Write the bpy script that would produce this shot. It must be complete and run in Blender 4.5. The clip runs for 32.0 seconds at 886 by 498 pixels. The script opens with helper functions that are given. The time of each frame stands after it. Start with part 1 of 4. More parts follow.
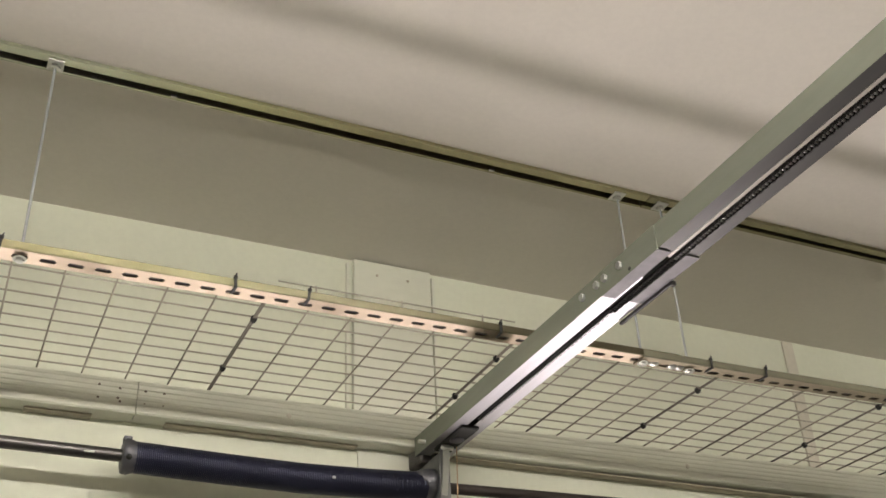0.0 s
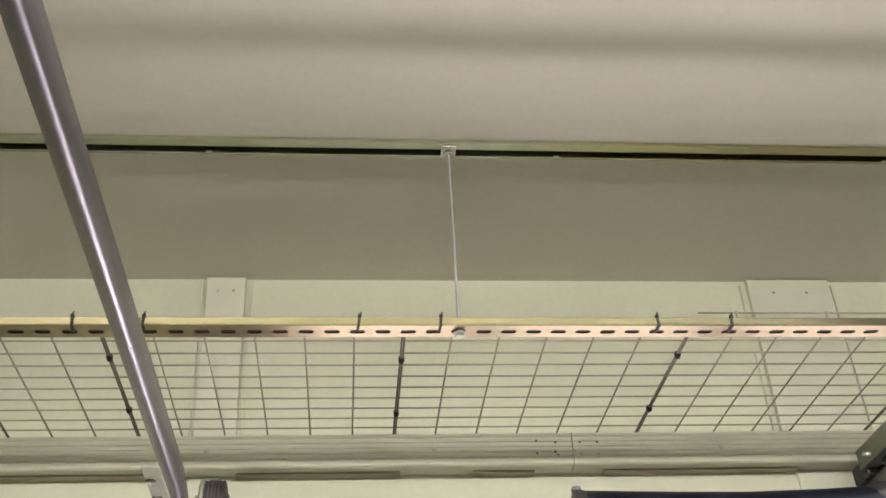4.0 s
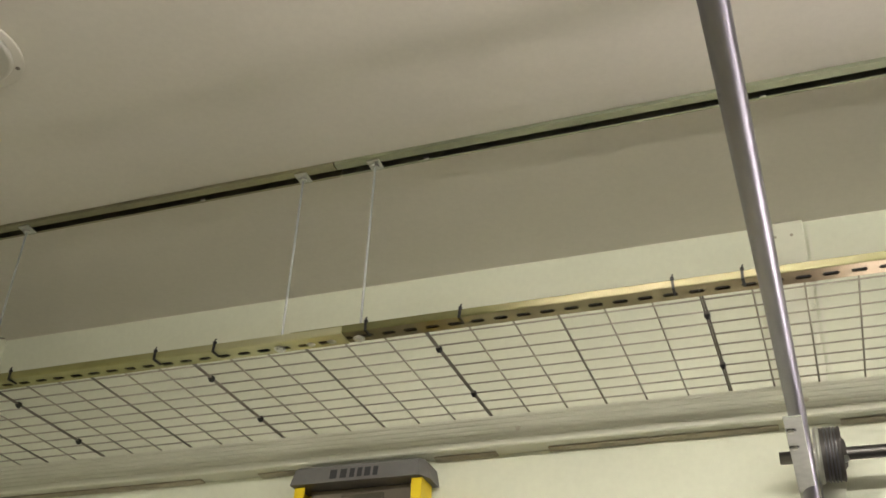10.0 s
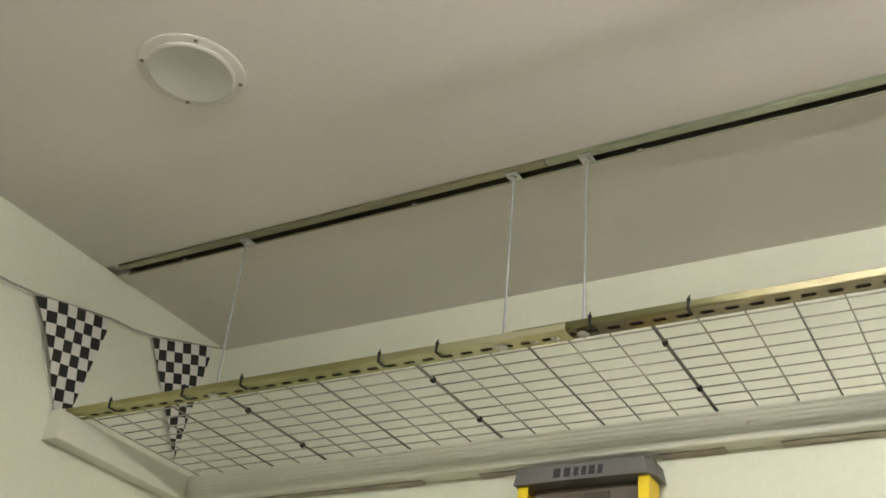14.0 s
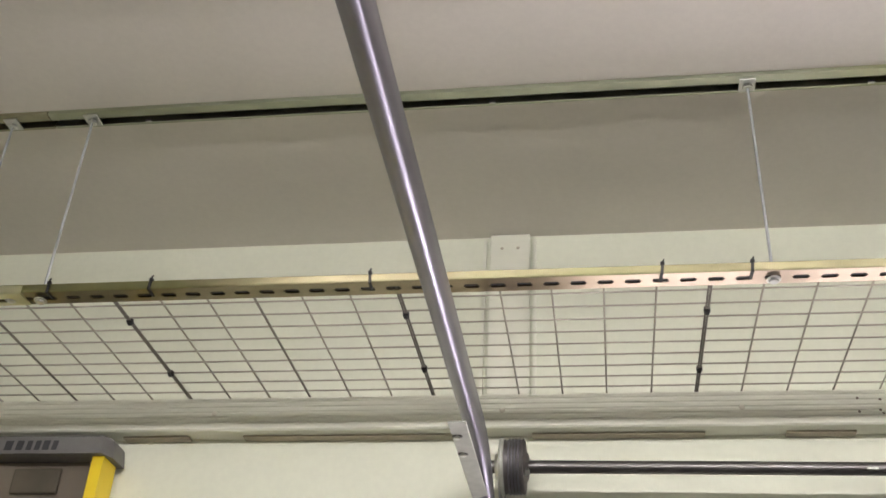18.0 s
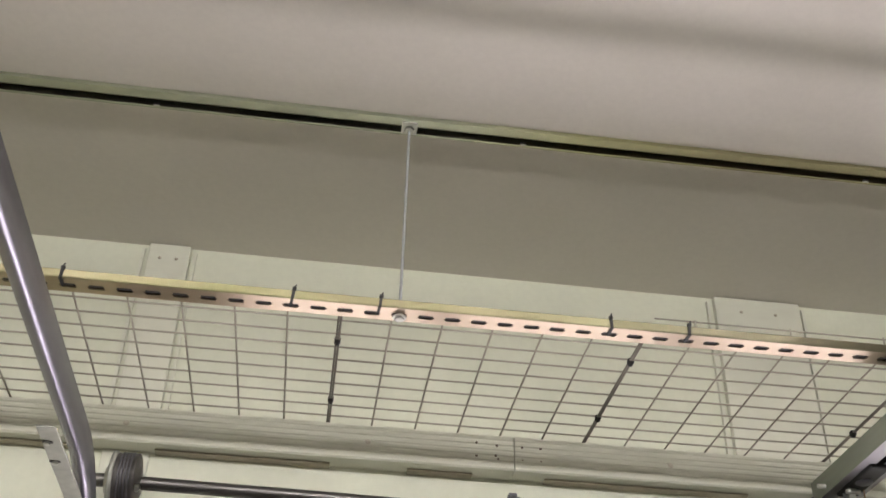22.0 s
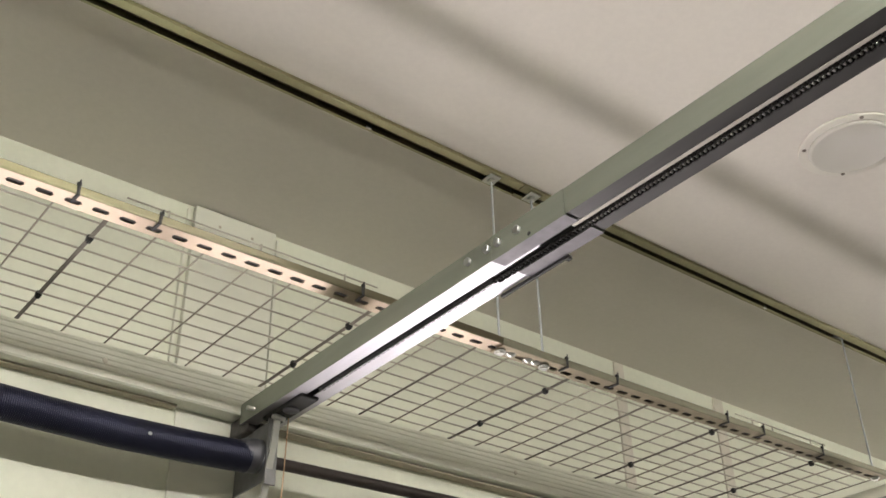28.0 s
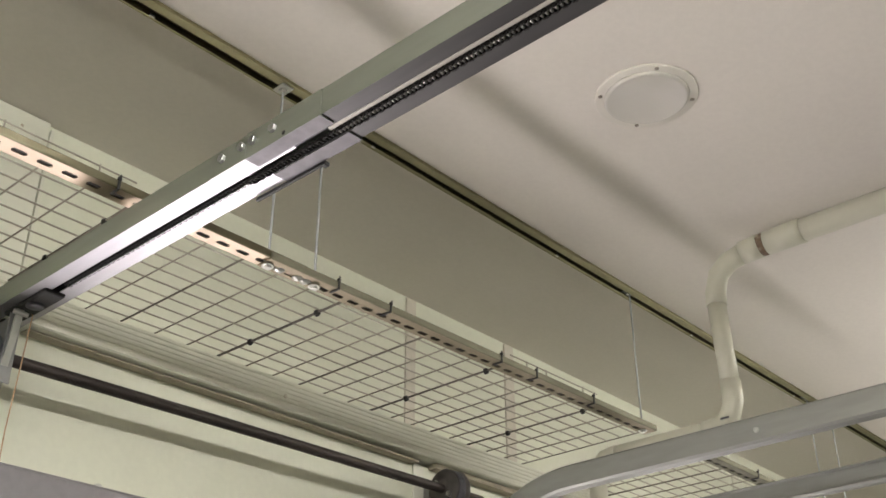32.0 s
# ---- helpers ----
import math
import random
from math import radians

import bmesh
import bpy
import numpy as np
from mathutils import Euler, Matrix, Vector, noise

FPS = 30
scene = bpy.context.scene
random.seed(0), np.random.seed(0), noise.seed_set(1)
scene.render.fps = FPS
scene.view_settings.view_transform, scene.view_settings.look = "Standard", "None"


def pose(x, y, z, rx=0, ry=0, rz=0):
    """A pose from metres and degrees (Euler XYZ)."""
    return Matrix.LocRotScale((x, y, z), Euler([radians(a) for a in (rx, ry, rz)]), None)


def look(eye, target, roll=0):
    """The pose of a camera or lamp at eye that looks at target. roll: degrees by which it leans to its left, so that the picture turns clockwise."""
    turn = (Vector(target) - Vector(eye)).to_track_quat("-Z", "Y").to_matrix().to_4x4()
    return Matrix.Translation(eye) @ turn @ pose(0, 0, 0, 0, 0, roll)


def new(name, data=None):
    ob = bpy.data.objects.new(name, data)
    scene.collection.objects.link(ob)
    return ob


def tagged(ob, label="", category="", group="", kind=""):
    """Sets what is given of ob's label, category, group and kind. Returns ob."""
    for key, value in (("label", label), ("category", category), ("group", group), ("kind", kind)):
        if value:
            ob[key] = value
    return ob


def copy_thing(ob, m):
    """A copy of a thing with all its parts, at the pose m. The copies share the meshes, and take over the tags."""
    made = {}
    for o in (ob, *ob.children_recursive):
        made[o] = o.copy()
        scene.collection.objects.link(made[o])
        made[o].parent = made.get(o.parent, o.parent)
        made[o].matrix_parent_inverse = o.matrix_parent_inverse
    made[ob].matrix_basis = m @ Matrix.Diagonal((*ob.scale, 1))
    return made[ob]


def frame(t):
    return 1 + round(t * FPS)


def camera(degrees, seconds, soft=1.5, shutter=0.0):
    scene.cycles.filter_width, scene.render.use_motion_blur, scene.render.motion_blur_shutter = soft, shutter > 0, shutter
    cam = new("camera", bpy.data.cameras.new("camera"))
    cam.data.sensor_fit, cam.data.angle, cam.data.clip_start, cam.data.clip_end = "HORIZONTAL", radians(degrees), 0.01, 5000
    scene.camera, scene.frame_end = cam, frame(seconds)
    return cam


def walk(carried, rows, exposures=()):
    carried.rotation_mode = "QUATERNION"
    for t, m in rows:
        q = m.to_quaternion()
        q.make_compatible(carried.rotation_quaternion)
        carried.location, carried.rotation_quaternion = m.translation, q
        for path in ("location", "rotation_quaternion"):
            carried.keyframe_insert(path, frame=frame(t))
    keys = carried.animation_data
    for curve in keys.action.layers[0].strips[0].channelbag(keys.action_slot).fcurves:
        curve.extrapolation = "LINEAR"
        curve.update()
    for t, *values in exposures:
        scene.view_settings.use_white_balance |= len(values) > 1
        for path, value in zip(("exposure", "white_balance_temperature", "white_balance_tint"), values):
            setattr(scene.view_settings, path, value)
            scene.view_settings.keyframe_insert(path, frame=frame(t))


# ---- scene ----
cam = camera(44.89, 32.0, soft=1.6)
PATH = [
    (0, (0.5204, -1.4640, 1.9175), (1.2703, 0.0744, 2.9524), -2.95),
    (0.5, (0.5009, -1.4656, 1.9157), (1.1658, 0.0990, 2.9692), -3.01),
    (1, (0.4814, -1.4666, 1.9176), (1.0448, 0.1293, 2.9832), -2.39),
    (1.5, (0.4664, -1.4632, 1.9186), (0.9442, 0.1532, 2.9952), -2.66),
    (2, (0.4558, -1.4568, 1.9184), (0.8589, 0.1739, 3.0039), -2.36),
    (2.5, (0.4395, -1.4531, 1.9147), (0.7882, 0.1808, 3.0142), -2.33),
    (4.5, (0.3490, -1.4511, 1.9076), (0.4632, 0.1964, 3.0357), -3.01),
    (5, (0.3290, -1.4520, 1.9097), (0.3703, 0.2015, 3.0342), -2.47),
    (5.5, (0.3107, -1.4541, 1.9134), (0.2632, 0.1983, 3.0391), -1.59),
    (6, (0.2913, -1.4567, 1.9096), (0.1662, 0.1983, 3.0256), -0.69),
    (6.5, (0.2790, -1.4577, 1.9074), (0.0812, 0.1957, 3.0151), 0.17),
    (7, (0.2646, -1.4574, 1.9053), (-0.0110, 0.1983, 2.9928), 1.02),
    (7.5, (0.2508, -1.4586, 1.9076), (-0.1140, 0.1861, 2.9854), 1.78),
    (8, (0.2284, -1.4551, 1.9136), (-0.1848, 0.1755, 2.9954), 1.16),
    (8.5, (0.2063, -1.4628, 1.9050), (-0.2500, 0.1542, 2.9900), 1.43),
    (9, (0.1869, -1.4569, 1.9117), (-0.3168, 0.1518, 2.9880), 1.32),
    (9.5, (0.1664, -1.4614, 1.9065), (-0.3983, 0.1316, 2.9759), 2.09),
    (10, (0.1461, -1.4719, 1.9032), (-0.4711, 0.1055, 2.9667), 2.81),
    (10.5, (0.1296, -1.4815, 1.8983), (-0.5262, 0.0840, 2.9563), 3.20),
    (11, (0.1109, -1.4833, 1.8959), (-0.5906, 0.0638, 2.9516), 3.53),
    (11.5, (0.0947, -1.4849, 1.8946), (-0.6538, 0.0431, 2.9458), 4.12),
    (12, (0.0827, -1.4821, 1.8990), (-0.7128, 0.0218, 2.9504), 4.37),
    (12.5, (0.0757, -1.4837, 1.8987), (-0.7752, -0.0108, 2.9505), 5.12),
    (13, (0.0665, -1.4900, 1.8982), (-0.8227, -0.0368, 2.9460), 5.23),
    (13.5, (0.0554, -1.4895, 1.8909), (-0.8575, -0.0551, 2.9441), 5.70),
    (15.5, (0.0893, -1.4836, 1.9045), (-0.6457, 0.0517, 2.9545), 5.80),
    (16, (0.1189, -1.4582, 1.9109), (-0.5548, 0.1040, 2.9624), 5.18),
    (16.5, (0.1510, -1.4379, 1.9114), (-0.4513, 0.1481, 2.9706), 4.84),
    (17, (0.1963, -1.4134, 1.9178), (-0.2676, 0.2096, 2.9904), 4.32),
    (17.5, (0.2551, -1.3882, 1.9220), (-0.0911, 0.2594, 3.0015), 3.88),
    (18, (0.3020, -1.3621, 1.9225), (0.0144, 0.2951, 3.0047), 3.41),
    (18.5, (0.3370, -1.3383, 1.9241), (0.1482, 0.3283, 3.0135), 3.23),
    (19, (0.3727, -1.3167, 1.9198), (0.2513, 0.3521, 3.0155), 2.94),
    (19.5, (0.3983, -1.3032, 1.9169), (0.3345, 0.3595, 3.0265), 2.04),
    (20, (0.4157, -1.3073, 1.9190), (0.3857, 0.3352, 3.0598), 2.04),
    (20.5, (0.4303, -1.3192, 1.9203), (0.5009, 0.3114, 3.0763), 2.24),
    (21, (0.4308, -1.3252, 1.9213), (0.5559, 0.3032, 3.0757), 1.86),
    (21.5, (0.4313, -1.3386, 1.9198), (0.5895, 0.2848, 3.0772), 2.00),
    (22, (0.4452, -1.3438, 1.9207), (0.6441, 0.2813, 3.0695), 1.54),
    (22.5, (0.4596, -1.3473, 1.9218), (0.7465, 0.2679, 3.0659), 0.56),
    (23, (0.4689, -1.3436, 1.9212), (0.8248, 0.2568, 3.0665), 0.35),
    (23.5, (0.4789, -1.3384, 1.9187), (0.8822, 0.2524, 3.0618), 1.16),
    (24, (0.4876, -1.3443, 1.9173), (0.9608, 0.2386, 3.0445), 1.50),
    (24.5, (0.4978, -1.3499, 1.9164), (1.0197, 0.2227, 3.0365), 0.69),
    (26.5, (0.5283, -1.2988, 1.9220), (1.3013, 0.1858, 3.0168), -0.03),
    (27, (0.5220, -1.2733, 1.9172), (1.3849, 0.1612, 3.0116), 0.26),
    (27.5, (0.5092, -1.2563, 1.9126), (1.5009, 0.1035, 2.9931), -0.75),
    (28, (0.5062, -1.2485, 1.9077), (1.5674, 0.0753, 2.9667), -1.22),
    (28.5, (0.5325, -1.2497, 1.9062), (1.6294, 0.0506, 2.9580), -0.21),
    (29, (0.5549, -1.2615, 1.9067), (1.6804, 0.0082, 2.9655), 0.04),
    (29.5, (0.5778, -1.2767, 1.9035), (1.7137, -0.0207, 2.9674), -0.36),
    (30, (0.6035, -1.2808, 1.8967), (1.7725, -0.0313, 2.9321), -0.58),
    (30.5, (0.6198, -1.2780, 1.8944), (1.8387, -0.0575, 2.9067), -1.47),
    (31, (0.6376, -1.2725, 1.8925), (1.8839, -0.0667, 2.8890), -0.86),
    (31.5, (0.6479, -1.2714, 1.8874), (1.9273, -0.0922, 2.8737), -0.65),
    (32, (0.6530, -1.2737, 1.8918), (1.9504, -0.1046, 2.8665), -0.17),
]
walk(cam, [(t, look(eye, target, roll)) for t, eye, target, roll in PATH],
     exposures=[(0, -0.10, 6720, 11), (5, -0.04, 6740, 8), (9, 0.08, 6840, 8), (11, 0.20, 6730, 8), (13, 0.36, 6560, 9), (16, 0.36, 6240, 13), (19, 0.01, 6220, 16), (24, -0.13, 6400, 13), (28, 0.04, 6450, 11), (32, 0.0, 6450, 11)])

# ---- world and light ----
world = bpy.data.worlds.new("world")
scene.world = world
world.use_nodes = True
world.node_tree.nodes["Background"].inputs[0].default_value = (0.02, 0.02, 0.02, 1)
world.node_tree.nodes["Background"].inputs[1].default_value = 0.2


def area_lamp(name, m, sx, sy, watts, colour):
    data = bpy.data.lights.new(name, "AREA")
    data.shape, data.size, data.size_y, data.energy, data.color = "RECTANGLE", sx, sy, watts, colour
    ob = new(name, data)
    ob.matrix_world = m
    return ob


# Daylight through the window rows of the two doors; the fluorescent tubes behind the camera glow by themselves
area_lamp("window_daylight", pose(1.295, 0.574, 1.96, -90), 2.10, 0.265, 36, (1.0, 0.92, 0.90))
area_lamp("window_daylight", pose(4.07, 0.574, 1.96, -90), 2.10, 0.265, 17, (1.0, 0.92, 0.92))
TUBE_GLOW, TUBE_COLOUR = 74.0, (1.0, 0.965, 0.88)
scene.view_settings.exposure = 0.0

# ---- materials ----


def material(name, colour, rough=0.5, metal=0.0, grain=0.0, grain_size=60.0, blotch=0.0, blotch_size=3.0, bump=0.0, bump_size=150.0,
             stretch=(1, 1, 1), spot=None, spot_size=8.0, spot_amount=0.5, rough_var=0.0, brushed=None, wave=0.0, along=()):
    """A surface with colour variation at two scales, relief and, if given, stains of a second colour."""
    mat = bpy.data.materials.new(name)
    mat.use_nodes = True
    nt = mat.node_tree
    bsdf = nt.nodes["Principled BSDF"]
    bsdf.inputs["Roughness"].default_value, bsdf.inputs["Metallic"].default_value = rough, metal
    geo = nt.nodes.new("ShaderNodeNewGeometry")
    mapping = nt.nodes.new("ShaderNodeMapping")
    mapping.inputs["Scale"].default_value = stretch
    nt.links.new(geo.outputs["Position"], mapping.inputs["Vector"])

    def noise_tex(size, detail=4.0):
        tex = nt.nodes.new("ShaderNodeTexNoise")
        tex.inputs["Scale"].default_value, tex.inputs["Detail"].default_value = size, detail
        nt.links.new(mapping.outputs["Vector"], tex.inputs["Vector"])
        return tex.outputs["Fac"]

    def mixed(a, b, fac):
        mix = nt.nodes.new("ShaderNodeMix")
        mix.data_type = "RGBA"
        for socket, value in ((mix.inputs[0], fac), (mix.inputs[6], a), (mix.inputs[7], b)):
            if hasattr(value, "links"):
                nt.links.new(value, socket)
            else:
                socket.default_value = value if isinstance(value, float) else (*value[:3], 1)
        return mix.outputs[2]

    def spread(fac, low, high):
        ramp = nt.nodes.new("ShaderNodeMapRange")
        ramp.inputs["From Min"].default_value, ramp.inputs["From Max"].default_value = low, high
        nt.links.new(fac, ramp.inputs["Value"])
        return ramp.outputs["Result"]

    out = None
    colour_now = colour
    if blotch:
        dark = tuple(c * (1 - blotch) for c in colour)
        colour_now = mixed(dark, colour, spread(noise_tex(blotch_size), 0.35, 0.65))
    if grain:
        fac = spread(noise_tex(grain_size, 2.0), 0.35, 0.65)
        mul = nt.nodes.new("ShaderNodeMix")
        mul.data_type, mul.blend_type = "RGBA", "MULTIPLY"
        mul.inputs[0].default_value = 1.0
        if hasattr(colour_now, "links"):
            nt.links.new(colour_now, mul.inputs[6])
        else:
            mul.inputs[6].default_value = (*colour_now, 1)
        nt.links.new(mixed((1 - grain,) * 3, (1.0,) * 3, fac), mul.inputs[7])
        colour_now = mul.outputs[2]
    if spot:
        colour_now = mixed(colour_now, spot, spread(noise_tex(spot_size), 1 - spot_amount * 0.6, 1.0 - spot_amount * 0.3))
    if along:
        split = nt.nodes.new("ShaderNodeSeparateXYZ")
        nt.links.new(geo.outputs["Position"], split.inputs[0])
        for low, high, other in along:
            colour_now = mixed(colour_now, other, spread(split.outputs["X"], low, high))
    if hasattr(colour_now, "links"):
        nt.links.new(colour_now, bsdf.inputs["Base Color"])
    else:
        bsdf.inputs["Base Color"].default_value = (*colour_now, 1)
    if rough_var:
        scaled = nt.nodes.new("ShaderNodeMapRange")
        scaled.inputs["To Min"].default_value, scaled.inputs["To Max"].default_value = rough - rough_var, rough + rough_var
        nt.links.new(noise_tex(25.0), scaled.inputs["Value"])
        nt.links.new(scaled.outputs["Result"], bsdf.inputs["Roughness"])
    if brushed:
        across = nt.nodes.new("ShaderNodeCombineXYZ")
        for socket, value in zip(across.inputs, brushed):
            socket.default_value = value
        nt.links.new(across.outputs[0], bsdf.inputs["Tangent"])
        bsdf.inputs["Anisotropic"].default_value = 0.92
    if bump:
        node = nt.nodes.new("ShaderNodeBump")
        node.inputs["Strength"].default_value, node.inputs["Distance"].default_value = bump, 0.002
        nt.links.new(noise_tex(bump_size), node.inputs["Height"])
        nt.links.new(node.outputs["Normal"], bsdf.inputs["Normal"])
        if wave:
            long_map = nt.nodes.new("ShaderNodeMapping")
            long_map.inputs["Scale"].default_value = (0.5, 5.0, 1.0)
            nt.links.new(geo.outputs["Position"], long_map.inputs["Vector"])
            tex = nt.nodes.new("ShaderNodeTexNoise")
            tex.inputs["Scale"].default_value, tex.inputs["Detail"].default_value = 1.6, 1.5
            nt.links.new(long_map.outputs["Vector"], tex.inputs["Vector"])
            swell = nt.nodes.new("ShaderNodeBump")
            swell.inputs["Strength"].default_value, swell.inputs["Distance"].default_value = 1.0, wave
            nt.links.new(tex.outputs["Fac"], swell.inputs["Height"])
            nt.links.new(swell.outputs["Normal"], node.inputs["Normal"])
    return mat


CEILING = material("ceiling_paint", (0.75, 0.705, 0.655), 0.62, blotch=0.05, blotch_size=1.6, grain=0.03, grain_size=90, bump=0.12, bump_size=220, wave=0.0030)
WALL = material("wall_paint", (0.768, 0.78, 0.655), 0.6, blotch=0.05, blotch_size=2.2, grain=0.03, grain_size=80, bump=0.1, bump_size=200)
TRIM = material("trim_paint", (0.75, 0.75, 0.65), 0.5, blotch=0.05, blotch_size=5, grain=0.03, grain_size=60, bump=0.06, stretch=(0.5, 1, 1))
TAPE = material("joint_tape", (0.68, 0.64, 0.55), 0.6, blotch=0.1, blotch_size=9, grain=0.06)
GAP = material("gap_brown", (0.50, 0.45, 0.35), 0.9, blotch=0.2, blotch_size=12, grain=0.1)
FLOOR = material("concrete", (0.17, 0.165, 0.155), 0.75, blotch=0.2, blotch_size=1.5, grain=0.15, grain_size=60, bump=0.2)
ZINC = material("galvanized_steel", (0.52, 0.52, 0.54), 0.34, 1.0, blotch=0.14, blotch_size=14, grain=0.12, grain_size=70, rough_var=0.08)
RAILZINC = material("window_lit_lip_steel", (0.45, 0.44, 0.475), 0.42, 1.0, blotch=0.10, blotch_size=6, grain=0.08, grain_size=60, rough_var=0.08, stretch=(1, 0.15, 1))
YELLOW = material("yellow_zinc", (0.41, 0.405, 0.21), 0.38, 1.0, brushed=(0, 0, 1), blotch=0.30, blotch_size=5, grain=0.12, grain_size=50, rough_var=0.1, stretch=(0.4, 1, 1), spot=(0.58, 0.45, 0.36), spot_size=3.0, spot_amount=0.8, along=((0.55, 1.02, (0.24, 0.22, 0.15)),))
# Colour ramp along the flange: rosy where it mirrors window light, browner left
FLANGE = material("window_rosy_zinc", (0.37, 0.325, 0.215), 0.33, 1.0, brushed=(0, 1, 0), blotch=0.3, blotch_size=6, grain=0.12, grain_size=50, rough_var=0.1, stretch=(0.4, 1, 1), spot=(0.38, 0.33, 0.22), spot_size=3.0, spot_amount=0.7, along=((-0.12, 0.14, (0.45, 0.36, 0.25)), (0.14, 0.42, (0.55, 0.455, 0.36))))
OLIVE = material("olive_zinc", (0.47, 0.45, 0.215), 0.42, 1.0, blotch=0.25, blotch_size=5, grain=0.12, rough_var=0.1, stretch=(0.4, 1, 1), along=((-1.05, -0.72, (0.57, 0.56, 0.38)),))
DULLZINC = material("dull_olive_zinc", (0.24, 0.23, 0.165), 0.6, 0.6, blotch=0.25, blotch_size=5, grain=0.12, rough_var=0.1, stretch=(0.4, 1, 1))
BROWNFLANGE = material("brown_rosy_zinc", (0.36, 0.31, 0.225), 0.48, 0.8, blotch=0.3, blotch_size=6, grain=0.12, rough_var=0.08, stretch=(0.4, 1, 1), spot=(0.45, 0.37, 0.28), spot_size=3.0, spot_amount=0.7)
BROWNSTRUT = material("brown_zinc", (0.44, 0.42, 0.30), 0.45, 1.0, blotch=0.25, blotch_size=4, grain=0.1, stretch=(0.4, 1, 1), spot=(0.40, 0.40, 0.18), spot_size=2.5, spot_amount=0.7)
OLIVESTRUT = material("dull_brown_zinc", (0.36, 0.335, 0.205), 0.47, 1.0, blotch=0.3, blotch_size=4, grain=0.12, stretch=(0.4, 1, 1), spot=(0.34, 0.36, 0.17), spot_size=2.5, spot_amount=0.7)
CHANNELSHADE = material("channel_shade_brown", (0.045, 0.030, 0.022), 0.7, blotch=0.3, blotch_size=10)
# Green zinc; the olive towards its right end paints in a reflection
STRUT = material("olive_sheen_zinc", (0.52, 0.55, 0.43), 0.42, 1.0, blotch=0.25, blotch_size=4, grain=0.1, stretch=(0.4, 1, 1), spot=(0.55, 0.55, 0.2), spot_size=2.5, spot_amount=0.7, along=((0.62, 0.85, (0.47, 0.47, 0.28)), (0.85, 1.10, (0.36, 0.335, 0.205))))
WIRE = material("grey_wire", (0.44, 0.41, 0.335), 0.5, 0.1, blotch=0.2, blotch_size=9)
DARKWIRE = material("dark_frame_wire", (0.215, 0.195, 0.165), 0.5, 0.1, blotch=0.2, blotch_size=9)
MIDWIRE = material("brown_grey_wire", (0.27, 0.25, 0.205), 0.5, 0.1, blotch=0.2, blotch_size=9)
PALEFRAME = material("pale_frame_wire", (0.33, 0.295, 0.255), 0.5, 0.1, blotch=0.2, blotch_size=9)
DARKBAR = material("slot_dark_brown", (0.035, 0.029, 0.023), 0.65, blotch=0.3, blotch_size=10)
BROWNBLOCK = material("brown_plastic_block", (0.095, 0.078, 0.055), 0.6, 0.1, blotch=0.3, blotch_size=12)
ROPE = material("orange_cord", (0.52, 0.33, 0.19), 0.7, grain=0.2, grain_size=200)
BARGREY = material("grey_bar_paint", (0.30, 0.285, 0.31), 0.42, 0.5, blotch=0.12, blotch_size=6, grain=0.08)
CHAIN = material("oiled_chain", (0.018, 0.017, 0.016), 0.7, 0.3, grain=0.3, grain_size=120)
BLACK = material("black_nylon", (0.009, 0.009, 0.009), 0.6)
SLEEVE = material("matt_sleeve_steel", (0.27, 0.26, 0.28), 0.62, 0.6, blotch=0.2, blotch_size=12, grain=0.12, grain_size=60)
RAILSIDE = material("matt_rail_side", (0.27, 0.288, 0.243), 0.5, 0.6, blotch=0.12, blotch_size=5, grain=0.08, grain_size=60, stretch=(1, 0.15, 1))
RAILDARK = material("floor_dark_lip_steel", (0.13, 0.127, 0.13), 0.50, 1.0, blotch=0.15, blotch_size=6, grain=0.1, grain_size=60, rough_var=0.06, stretch=(1, 0.15, 1))
TRACKZINC = material("track_steel", (0.24, 0.23, 0.275), 0.40, 1.0, blotch=0.12, blotch_size=8, grain=0.1, grain_size=60, rough_var=0.08, stretch=(1, 0.2, 1))
DULLTRACK = material("dull_track_steel", (0.33, 0.335, 0.315), 0.5, 0.7, blotch=0.12, blotch_size=8, grain=0.1, grain_size=60, stretch=(1, 0.2, 1))
BRACKET = material("grey_bracket_steel", (0.24, 0.243, 0.245), 0.48, 0.7, blotch=0.18, blotch_size=14, grain=0.12, grain_size=60)
GALV = material("matt_galvanized_steel", (0.46, 0.465, 0.43), 0.5, 0.55, blotch=0.15, blotch_size=10, grain=0.12, grain_size=60)
SHAFT = material("worn_shaft_steel", (0.19, 0.18, 0.178), 0.40, 1.0, blotch=0.3, blotch_size=12, grain=0.2, grain_size=80, stretch=(0.3, 1, 1), rough_var=0.1)
DARKSHAFT = material("dark_brown_shaft_steel", (0.085, 0.070, 0.066), 0.5, 0.7, blotch=0.35, blotch_size=14, grain=0.2, grain_size=80, stretch=(0.3, 1, 1), rough_var=0.1)
SPRING = material("oiled_spring_steel", (0.030, 0.032, 0.062), 0.42, 0.6, blotch=0.25, blotch_size=10)
CAST = material("cast_grey_metal", (0.15, 0.15, 0.17), 0.5, 0.7, blotch=0.2, blotch_size=20, grain=0.15)
DRUM = material("dull_cast_drum", (0.11, 0.10, 0.098), 0.55, 0.6, blotch=0.25, blotch_size=25, grain=0.2)
ROD = material("dull_zinc_rod", (0.45, 0.47, 0.49), 0.42, 0.4, grain=0.12, grain_size=200)
SCREW = material("bright_bolt", (0.68, 0.68, 0.66), 0.28, 1.0, grain=0.1)
PVC = material("cream_pvc", (0.57, 0.56, 0.465), 0.38, blotch=0.07, blotch_size=6, grain=0.03)
